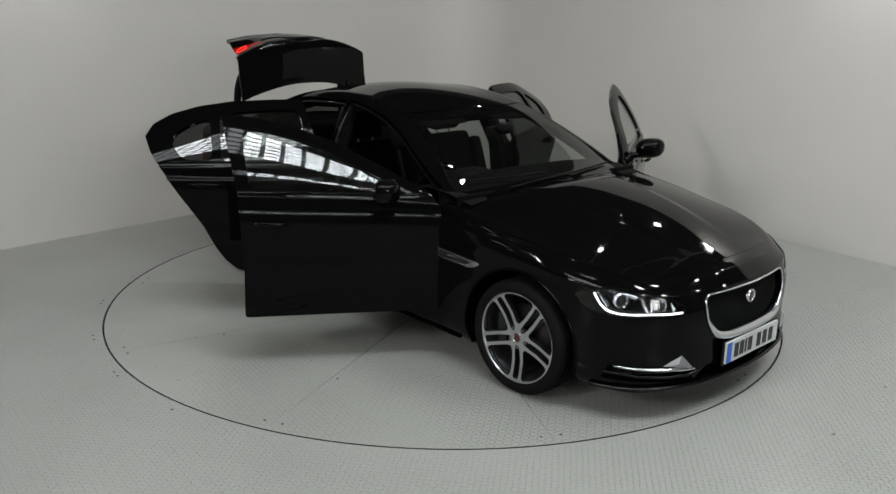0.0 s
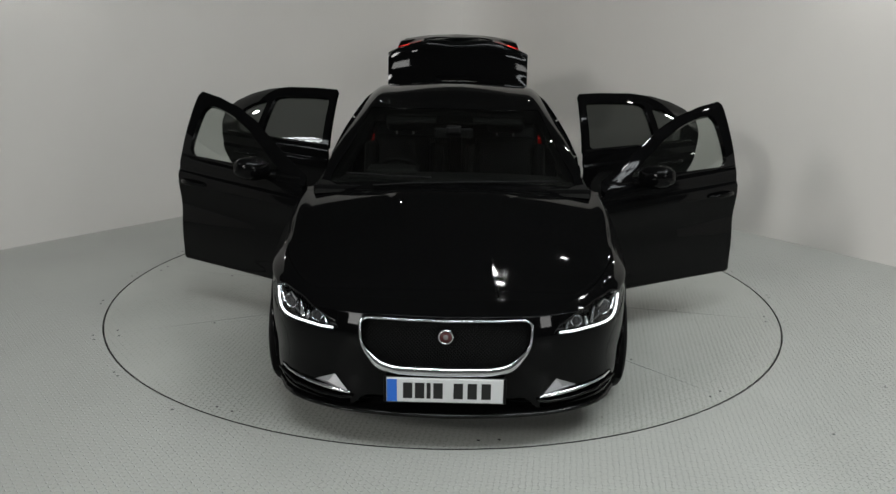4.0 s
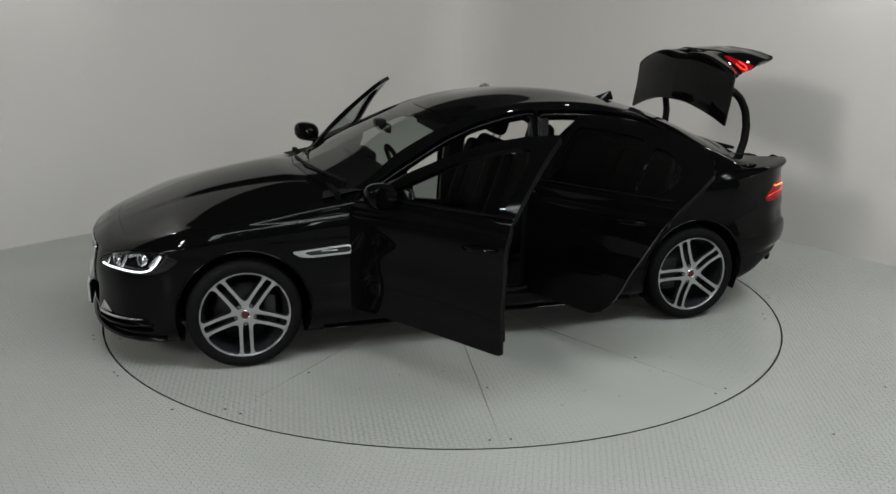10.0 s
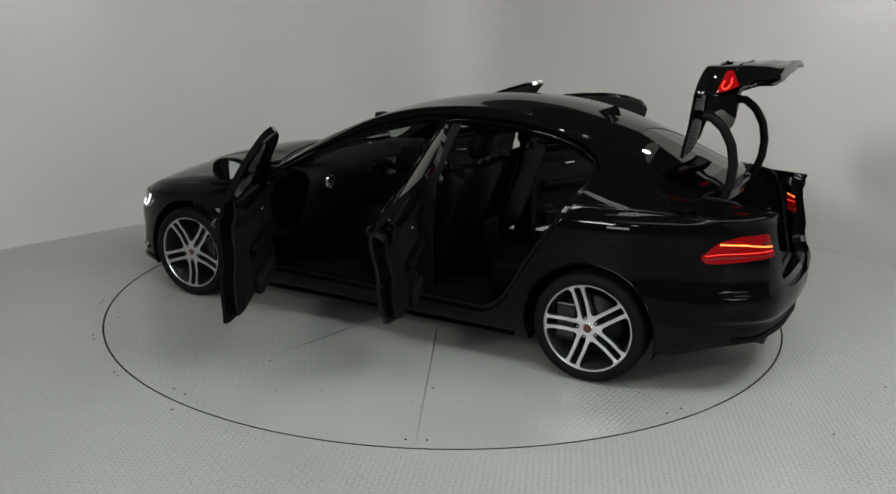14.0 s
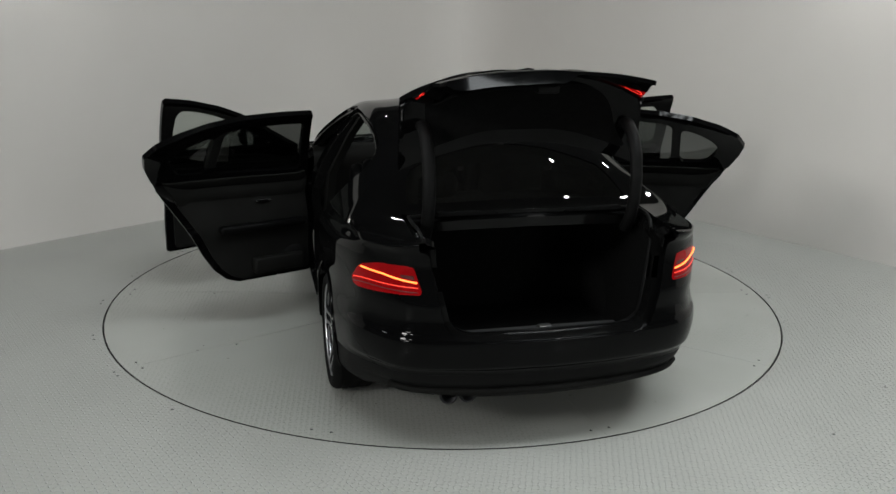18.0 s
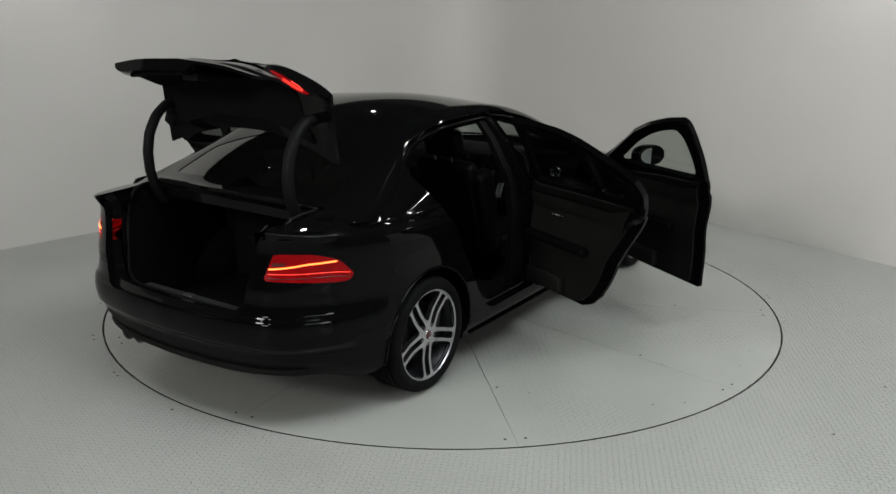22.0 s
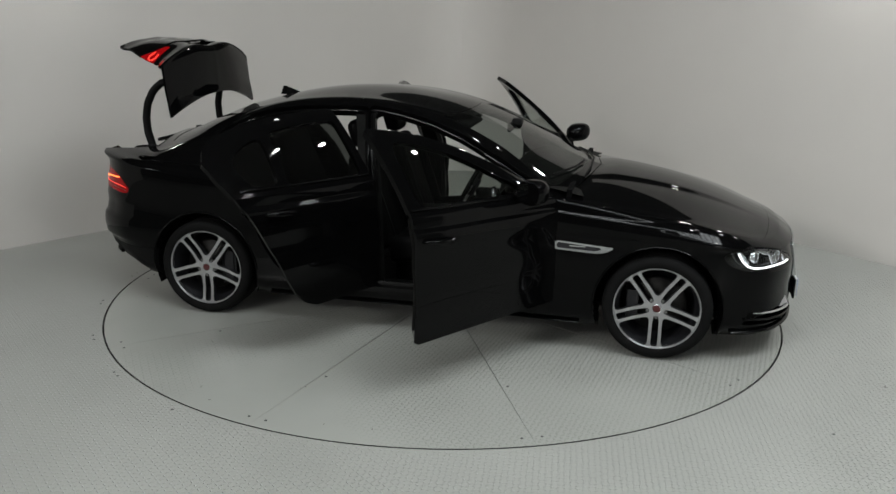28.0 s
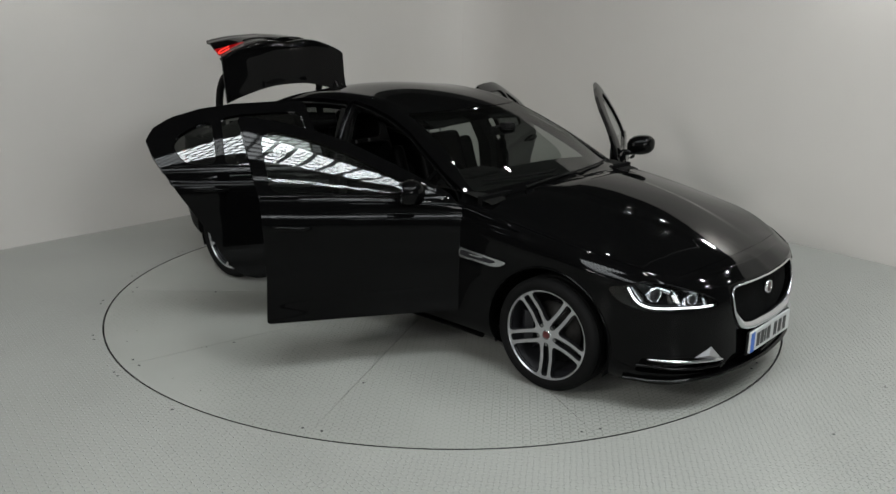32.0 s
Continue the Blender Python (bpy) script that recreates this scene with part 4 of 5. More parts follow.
def wheel_face():
    """One twin spoke of the wheel's dished front: a fifth of the disc, with its slot and half of the pocket on either side cut out."""
    rr, aa = np.linspace(0.026, 0.243, 40), np.linspace(-math.pi / 5, math.pi / 5, 49)
    r, a = np.meshgrid(rr, aa, indexing="ij")
    y = 0.0885 - 0.010 * np.clip((r - 0.04) / 0.10, 0, 1) + 0.016 * np.clip((r - 0.12) / 0.12, 0, 1) ** 1.5
    v = np.stack([r * np.cos(a), y, r * np.sin(a)], -1).reshape(-1, 3)
    n = np.tile([0.0, 1.0, 0.0], (len(v), 1))
    q = np.arange(len(v)).reshape(r.shape)
    i00, i10, i01, i11 = q[:-1, :-1].ravel(), q[1:, :-1].ravel(), q[:-1, 1:].ravel(), q[1:, 1:].ravel()
    t = np.concatenate([np.stack([i00, i01, i10], 1), np.stack([i10, i01, i11], 1)])
    s = Skin(v, n, v[:, [0, 2]].copy(), t)
    slot = rounded([(0.044, -0.012), (0.085, -0.018), (0.234, -0.0195), (0.234, 0.0195), (0.085, 0.018), (0.044, 0.012)], 0.014)
    s = s.drop(signed(s.v, slot, 0, 2))
    for side in (1, -1):
        mid, off, out = side * math.pi / 5, 0.0375, 0.2395
        end = math.pi / 5 - math.asin(off / out)
        ring = [(out * math.cos(mid + w), out * math.sin(mid + w)) for w in np.linspace(-end, end, 5)]
        tip = off / math.sin(math.pi / 5)
        s = s.drop(signed(s.v, rounded([(tip * math.cos(mid), tip * math.sin(mid))] + ring, 0.034), 0, 2))
    return s


WHEEL_FACE = wheel_face()


def wheel(x, side, phase):
    hub = Vector((x, side * 0.795, HUB))
    sy = side

    def place(verts):
        return [(v[0] + hub.x, v[1] * sy + hub.y, v[2] * HUB / TYRE_R + hub.z) for v in verts]

    lip = [(0.250, 0.100), (0.2545, 0.094), (0.254, 0.080), (0.243, 0.072), (0.237, 0.080), (0.239, 0.093), (0.244, 0.100), (0.250, 0.100)]
    v, f = lathe(lip, 72)
    rim = mesh_object("wheel", place(v), f, ALLOY, CAR, "silver and dark grey five twin-spoke alloy wheel")
    rim.data.set_sharp_from_angle(angle=radians(35))
    # five twin spokes with a long slot in each, cut out of one dished face
    for k in range(5):
        turn = Matrix.Rotation(-radians(phase + 72 * k), 3, "Y")
        face = WHEEL_FACE
        w = np.array([turn @ Vector(q) for q in face.v])
        n = np.array([turn @ Vector(q) for q in face.n])
        sided = np.array([1, sy, 1])
        spoke = panel("spoke", Skin(np.array(place(w)), n * sided, face.ab, face.t if sy > 0 else face.t[:, ::-1]), ALLOY, rim, 0.030)
        spoke.data.materials.append(GUNMETAL)
        flanges = len(face.edges())
        spoke.data.polygons.foreach_set("material_index", [0] * (len(spoke.data.polygons) - flanges) + [1] * flanges)
    v, f = lathe([(0.243, 0.080), (0.232, 0.055), (0.215, 0.02), (0.210, -0.09), (0.05, -0.10), (0.05, 0.03)], 56)
    mesh_object("rim_barrel", place(v), f, GUNMETAL, rim)
    tread = [(0.236, 0.085), (0.250, 0.104), (0.268, 0.112), (0.290, 0.110), (0.304, 0.099), (0.311, 0.085)]
    for y in (0.062, 0.022, -0.022, -0.062):
        tread += [(0.3135, y + 0.006), (0.306, y + 0.004), (0.306, y - 0.004), (0.3135, y - 0.006)]
    tread += [(0.311, -0.085), (0.30, -0.10), (0.27, -0.11), (0.22, -0.10)]
    v, f = lathe(tread, 80)
    t = mesh_object("tyre", place(v), f, RUBBER, rim, "black low-profile rubber tyre")
    t.data.set_sharp_from_angle(angle=radians(40))
    v, f = lathe([(0.0, 0.012), (0.165, 0.012), (0.168, 0.004), (0.168, -0.012), (0.0, -0.012)], 48)
    mesh_object("brake_disc", place(v), f, CALIPER, rim)
    v, f = lathe([(0.0, 0.091), (0.020, 0.091), (0.022, 0.0895), (0.027, 0.088), (0.028, 0.080)], 28)
    mesh_object("hub_cap", place(v), f, BADGE_RED, rim, "small red hub badge")
    v, f = lathe([(0.021, 0.089), (0.023, 0.0925), (0.026, 0.092), (0.028, 0.086)], 28)
    mesh_object("hub_ring", place(v), f, CHROME, rim)
    for k in range(5):
        a = radians(phase + 72 * k)
        bm = bmesh.new()
        cylinder(bm, 0.009, 0.02, pose(hub.x + 0.055 * math.cos(a), hub.y + sy * 0.078, hub.z + 0.055 * math.sin(a), 90), 6)
        part("wheel_nut", bm, STEEL, rim)
    bm = bmesh.new()
    s = 1 if x > 0 else -1
    box(bm, hub.x - s * 0.175, hub.x - s * 0.105, hub.y - sy * 0.035, hub.y + sy * 0.045, hub.z - 0.09, hub.z + 0.09, bevel=0.015)
    part("brake_caliper", bm, GUNMETAL, rim, smooth=True)


for wx, phase in zip(WHEELS.values(), (-90, 0)):
    wheel(wx, 1, phase)
    wheel(wx, -1, -90)


def wheel_wells():
    for wx in WHEELS.values():
        for side in (1, -1):
            v, f = [], []
            n = 28
            for k in range(n + 1):
                a = math.pi * (-0.12 + 1.24 * k / n)
                for y in (0.50, 0.70, 0.875):
                    r = 0.368
                    v.append((wx + r * math.cos(a), side * y, HUB + r * math.sin(a)))
            for k in range(n):
                for j in range(2):
                    f.append((k * 3 + j, k * 3 + j + 1, k * 3 + j + 4, k * 3 + j + 3))
            c = len(v)
            v.append((wx, side * 0.50, HUB))
            f += [(k * 3, k * 3 + 3, c) for k in range(n)]
            mesh_object("wheel_arch_liner", v, f, CARPET, CAR, "black felt wheel arch liner")


wheel_wells()


def tube(name, pts, r, mat, parent, label="", seg=10, flat=1.0):
    v, f = sweep(pts, r, seg, flat)
    ob = mesh_object(name, v, f, mat, parent, label)
    ob.data.set_sharp_from_angle(angle=radians(60))
    return ob


def lerp_path(pts, n):
    """n points evenly along a polyline of tuples."""
    P = [Vector(p) for p in pts]
    L = [0]
    for a, b in zip(P, P[1:]):
        L.append(L[-1] + (b - a).length)
    out = []
    for k in range(n):
        d = L[-1] * k / (n - 1)
        i = max(j for j in range(len(P)) if L[j] <= d + 1e-9)
        i = min(i, len(P) - 2)
        w = (d - L[i]) / max(L[i + 1] - L[i], 1e-9)
        out.append(P[i].lerp(P[i + 1], w))
    return out


# ---- the nose ----


def nose():
    # grille mesh set back in its opening
    bm = bmesh.new()
    top, low = 0.63, 0.39
    cols, rows = 60, 20
    grid = {}
    for i in range(cols + 1):
        for j in range(rows + 1):
            y, z = -0.40 + 0.80 * i / cols, low + (top - low) * j / rows
            p = on_front(y, z, -0.040)
            grid[i, j] = bm.verts.new(p)
    for i in range(cols):
        for j in range(rows):
            bm.faces.new((grid[i, j], grid[i + 1, j], grid[i + 1, j + 1], grid[i, j + 1]))
    back = part("grille", bm, PLASTIC, CAR, "black mesh grille in a satin chrome surround", smooth=True)
    v, f = [], []
    for s in (1, -1):
        for k in range(-14, 62):
            path = []
            for m in range(9):
                z = low + (top - low) * m / 8
                y = -0.40 + k * 0.0165 + s * (z - low) * 0.9 - (0.216 if s > 0 else 0)
                if -0.385 < y < 0.385:
                    path.append(on_front(y, z, -0.030))
            if len(path) > 1:
                a, b = sweep(path, 0.0022, 4)
                n0 = len(v)
                v += a
                f += [tuple(i + n0 for i in q) for q in b]
    mesh_object("grille_mesh", v, f, PLASTIC, back, smooth=False)
    ring = lerp_path([(*p, 0) for p in GRILLE] + [(*GRILLE[0], 0)], 90)
    pts = [on_front(p.x, p.y, 0.006) for p in ring]
    rad = [0.0055 + 0.018 * max(0.0, min(1.0, (0.50 - p.y) / 0.09)) for p in ring]
    tube("grille_surround", pts, rad, CHROME, back, "satin chrome grille surround", 10)
    c = on_front(0, 0.557, -0.018)
    v, f = lathe([(0.0, 0.010), (0.026, 0.010), (0.028, 0.004)], 32)
    turn = Matrix.Translation(c) @ Matrix.Rotation(radians(-90), 4, "Z")
    badge = mesh_object("badge", [turn @ Vector(q) for q in v], f, BADGE_RED, back, "round red badge in a chrome ring")
    v, f = lathe([(0.027, 0.004), (0.028, 0.013), (0.033, 0.013), (0.036, 0.0)], 32)
    mesh_object("badge_ring", [turn @ Vector(q) for q in v], f, CHROME, back)
    v, f = lathe([(0.0, 0.0135), (0.006, 0.0125), (0.011, 0.0105)], 16)
    mesh_object("badge_emblem", [turn @ Vector((q[0], q[1], q[2] * 1.2)) for q in v], f, STEEL, back)
    # number plate with plain bars for its characters
    bm = bmesh.new()
    px = on_front(0, 0.31).x + 0.022
    box(bm, px - 0.012, px + 0.002, -0.26, 0.26, 0.256, 0.369, bevel=0.003)
    plate = part("number_plate", bm, PLATE_WHITE, CAR, "white number plate with black characters and blue band")
    bm = bmesh.new()
    box(bm, px + 0.002, px + 0.0035, -0.258, -0.213, 0.259, 0.366)
    part("plate_band", bm, PLATE_BLUE, plate)
    for k, y in enumerate((-0.165, -0.112, -0.072, -0.030, 0.060, 0.122, 0.184)):
        half = 0.009 if k == 2 else 0.021
        bm = bmesh.new()
        box(bm, px + 0.002, px + 0.0035, y - half, y + half, 0.275, 0.350)
        part("plate_bar", bm, INK, plate)
    bm = bmesh.new()
    box(bm, px - 0.02, px - 0.010, -0.275, 0.275, 0.245, 0.372, bevel=0.004)
    part("plate_holder", bm, PLASTIC, plate)
    # lower intake
    bm = bmesh.new()
    for i in range(5):
        z = 0.19 + 0.018 * i
        box(bm, 2.10, 2.13, -0.42, 0.42, z, z + 0.006)
    box(bm, 2.08, 2.09, -0.46, 0.46, 0.17, 0.29)
    part("lower_intake", bm, PLASTIC, CAR, "black slatted lower air intake")
    # front lip
    path = [on_front(y, 0.185, 0.012) for y in np.linspace(-0.80, 0.80, 33)]
    tube("front_splitter", path, 0.016, GLOSS, CAR, "", 8, 0.7)
    for side in (1, -1):
        # fog recess and its bright blade
        bm = bmesh.new()
        g = {}
        for i in range(11):
            for j in range(5):
                y, z = 0.38 + 0.47 * i / 10, 0.235 + 0.175 * j / 4
                q = on_front(y, z, -0.055)
                g[i, j] = bm.verts.new((q.x, q.y * side, q.z))
        for i in range(10):
            for j in range(4):
                bm.faces.new((g[i, j], g[i + 1, j], g[i + 1, j + 1], g[i, j + 1]))
        fog = part("fog_recess", bm, PLASTIC, CAR, "black bumper vent with a satin chrome blade", smooth=True)
        path = [on_front(y * side, z, 0.004) for y, z in ((0.775, 0.296), (0.74, 0.290), (0.69, 0.285), (0.64, 0.280), (0.58, 0.275), (0.52, 0.271), (0.47, 0.267), (0.43, 0.262))]
        tube("fog_blade", path, [0.005, 0.007, 0.008, 0.009, 0.010, 0.011, 0.011, 0.006], CHROME, fog, "", 8, 0.9)
        tri = [on_front(y * side, z, o) for y, z, o in ((0.600, 0.296, 0.004), (0.505, 0.340, 0.0), (0.435, 0.262, 0.006), (0.53, 0.302, 0.016))]
        mesh_object("fog_fin", tri, [(0, 1, 3), (1, 2, 3), (2, 0, 3)], ALLOY, fog, smooth=False)
        path = [on_front(y * side, z, 0.008) for y, z in ((0.80, 0.262), (0.70, 0.248), (0.58, 0.238), (0.47, 0.236), (0.42, 0.248))]
        tube("vent_lip", path, 0.008, GLOSS, fog, "", 8)


nose()


def headlamps():
    s = P["lamp"]
    for side in (1, -1):
        flip = (lambda q: q) if side > 0 else (lambda q: q.mirror())
        lamp = panel("headlamp", flip(s.moved(-0.05)), GLOSS, CAR, -0.05, "clear headlamp with a lit white light strip")
        cover = panel("lens_cover", flip(s.moved(-0.002)), LENS, lamp, 0.003)
        cover.visible_shadow = False
        line = lerp_path([(0.515, 0.560, 0), (0.58, 0.558, 0), (0.66, 0.561, 0), (0.76, 0.559, 0), (0.785, 0.563, 0), (0.802, 0.576, 0), (0.814, 0.603, 0), (0.822, 0.650, 0)], 30)
        tube("light_strip", [on_front(p.x * side, p.y, -0.008) for p in line], 0.005, GLOW_WHITE, lamp, "glowing white daylight strip", 8)
        for y, z, r in ((0.755, 0.622, 0.034), (0.605, 0.598, 0.026)):
            c = on_front(y * side, z, -0.030)
            m = Matrix.Translation(c) @ Matrix.Rotation(radians(-90 + 22 * side), 4, "Z")
            v, f = lathe([(0.0, 0.012), (r * 0.5, 0.010), (r * 0.85, 0.002), (r * 0.9, -0.02)], 28)
            mesh_object("projector_lens", [m @ Vector(q) for q in v], f, GUNMETAL, lamp)
            v, f = lathe([(r * 0.92, -0.01), (r * 0.96, 0.008), (r * 1.04, 0.009), (r * 1.10, -0.02)], 28)
            mesh_object("projector_ring", [m @ Vector(q) for q in v], f, CHROME, lamp)
        for y0, z0, y1, z1 in ((0.672, 0.575, 0.690, 0.640), (0.655, 0.572, 0.645, 0.610), (0.548, 0.570, 0.560, 0.605), (0.795, 0.59, 0.815, 0.655), (0.700, 0.650, 0.740, 0.668), (0.585, 0.628, 0.625, 0.640)):
            a, b = on_front(y0 * side, z0, -0.022), on_front(y1 * side, z1, -0.018)
            tube("reflector_bar", [a, a.lerp(b, 0.5), b], [0.012, 0.010, 0.004], CHROME, lamp, "", 6)
        # panel that closes the lamp's top edge
        line = lerp_path([(0.50, 0.590, 0), (0.57, 0.625, 0), (0.67, 0.663, 0), (0.77, 0.684, 0), (0.84, 0.666, 0)], 16)
        tube("lamp_brow", [on_front(p.x * side, p.y, 0.000) for p in line], 0.004, GLOSS, lamp, "", 6)


headlamps()

# ---- flanks ----
VENT = rounded([(1.165, 0.652), (0.815, 0.676), (0.815, 0.620), (1.06, 0.612), (1.11, 0.620)], 0.012)
VENT_IN = rounded([(1.10, 0.645), (0.83, 0.664), (0.83, 0.632), (1.055, 0.626)], 0.008)


def flanks():
    s = HALF
    out = s.keep(np.maximum(signed(s.v, VENT, 0, 2), s.ab[:, 1] - 5)).moved(0.006)
    inn = s.keep(np.maximum(signed(s.v, VENT_IN, 0, 2), s.ab[:, 1] - 5)).moved(0.0085)
    for side in (1, -1):
        flip = (lambda q: q) if side > 0 else (lambda q: q.mirror())
        vent = panel("wing_vent", flip(out), CHROME, CAR, 0.010, "satin chrome side vent with a dark inset")
        panel("vent_inset", flip(inn), GUNMETAL, vent, 0.004)
        bm = bmesh.new()
        a = on_side(0.95, 0.648, 0.010)
        box(bm, a.x - 0.045, a.x + 0.045, side * a.y - 0.001, side * a.y + 0.001, a.z - 0.004, a.z + 0.004)
        part("vent_lettering", bm, CHROME, vent)
        # bright drip of the sill
        path = [on_side(x, 0.185, 0.010) for x in np.linspace(-0.98, 0.98, 25)]
        path = [Vector((p.x, p.y * side, p.z)) for p in path]
        tube("sill_blade", path, 0.014, GLOSS, CAR, "", 8, 0.5)
        # arch lips
        for wx in WHEELS.values():
            path = []
            for k in range(33):
                a = math.pi * (-0.04 + 1.08 * k / 32)
                q = on_side(wx + 0.366 * math.cos(a), max(HUB + 0.366 * math.sin(a), 0.2), 0.0015)
                path.append(Vector((q.x, q.y * side, q.z)))
            tube("arch_lip", path, 0.006, PAINT, CAR, "", 6)


flanks()


def door_fittings():
    for door, name, side, flip, inner in DOORS:
        # waist moulding outside
        x0, x1 = (0.70, -0.30) if name == "front_door" else (-0.33, -1.24)
        z0, z1 = (0.948, 0.976) if name == "front_door" else (0.982, 1.0)
        pts = []
        for k in range(15):
            w = k / 14
            q = on_side(x0 + (x1 - x0) * w, z0 + (z1 - z0) * w, 0.002)
            pts.append(Vector((q.x, q.y * side, q.z)))
        tube("waist_moulding", pts, 0.0085, GLOSS, door, "", 6)
        # outside handle
        hx, hz = (-0.15, 0.815) if name == "front_door" else (-1.03, 0.865)
        pts = []
        for k in range(9):
            w = k / 8
            q = on_side(hx - 0.10 + 0.20 * w, hz - 0.006 + 0.012 * (1 - w), 0.008 + 0.030 * math.sin(math.pi * w) ** 0.5)
            pts.append(Vector((q.x, q.y * side, q.z)))
        tube("door_handle", pts, [0.007, 0.011, 0.013, 0.013, 0.013, 0.013, 0.013, 0.011, 0.007], PAINT, door, "black pull handle", 10, 1.2)
        # inner trim card
        trim = inner.keep(np.maximum(inner.ab[:, 1] - 6.75, 1.6 - inner.ab[:, 1])).moved(-0.012)
        e = FRONT_DOOR if name == "front_door" else REAR_DOOR
        trim = trim.keep(signed(trim.v, e, 0, 2) + 0.035)
        back = Skin(trim.v, -trim.n, trim.ab, trim.t[:, ::-1])
        card = panel("door_trim", flip(back), TRIM, door, 0.02, "dark moulded door trim")
        cx = 0.22 if name == "front_door" else -0.72
        base = np.median(inner.v[np.abs(inner.v[:, 2] - 0.62) < 0.04][:, 1]) - 0.012
        bm = bmesh.new()
        w0, w1 = (0.36, 0.26) if name == "front_door" else (0.22, 0.34)
        box(bm, cx - w0, cx + w1, base - 0.055, base + 0.01, 0.63, 0.68, bevel=0.02, seg=3)
        if side < 0:
            bmesh.ops.scale(bm, vec=(1, -1, 1), verts=bm.verts)
        part("armrest", bm, LEATHER, door, smooth=True)
        bm = bmesh.new()
        box(bm, cx + 0.02, cx + 0.12, base - 0.018, base + 0.004, 0.80, 0.815, bevel=0.005)
        if side < 0:
            bmesh.ops.scale(bm, vec=(1, -1, 1), verts=bm.verts)
        part("inner_handle", bm, CHROME, door, "small chrome door release", smooth=True)
        bm = bmesh.new()
        box(bm, cx - w0 * 0.6 + 0.12 * (name == "rear_door"), cx + w1 * 0.95, base - 0.045, base + 0.01, 0.36, 0.46, bevel=0.02, seg=3)
        if side < 0:
            bmesh.ops.scale(bm, vec=(1, -1, 1), verts=bm.verts)
        part("door_pocket", bm, TRIM, door, smooth=True)
        v, f = lathe([(0.0, 0.004), (0.075, 0.006), (0.085, 0.0)], 28)
        sx = 0.60 if name == "front_door" else -0.45
        mesh_object("door_speaker", [(q[0] + sx, (base - q[1] - 0.004) * side, q[2] + 0.42) for q in v], f, PLASTIC, door)
        # rubber seal round the inner edge
        if name == "front_door":
            mirror(door, side)


def mirror(door, side):
    """Door mirror: a rounded shell, its foot and its glass."""
    bm = bmesh.new()
    bmesh.ops.create_uvsphere(bm, u_segments=28, v_segments=16, radius=1)
    for v in bm.verts:
        x, y, z = v.co
        x = max(x, -0.42)
        sq = lambda a, e: math.copysign(abs(a) ** e, a)
        v.co = Vector((0.462 + 0.085 * sq(x, 0.85) - 0.02 * y, 0.968 + 0.100 * sq(y, 0.8), 0.998 + 0.070 * sq(z, 0.78) + 0.008 * y))
        if side < 0:
            v.co.y = -v.co.y
    shell = part("door_mirror", bm, PAINT, door, "glossy black door mirror", smooth=True)
    a = on_side(0.55, 0.955, -0.01)
    tube("mirror_foot", [(a.x - 0.03, a.y * side, 0.945), (a.x - 0.04, 0.93 * side, 0.955), (0.475, 0.965 * side, 0.96)], [0.024, 0.021, 0.024], GLOSS, door, "", 10)
    bm = bmesh.new()
    cylinder(bm, 1.0, 0.006, None, 28)
    for v in bm.verts:
        x, y, z = v.co
        v.co = Vector((0.4245 + z * 1.0, (0.968 + 0.082 * y) * side, 0.998 + 0.053 * x))
    part("mirror_glass", bm, material("mirror_silver", (0.85, 0.86, 0.87), rough=0.01, metal=1.0, vary=0.0), door)


door_fittings()

# ---- the tail ----


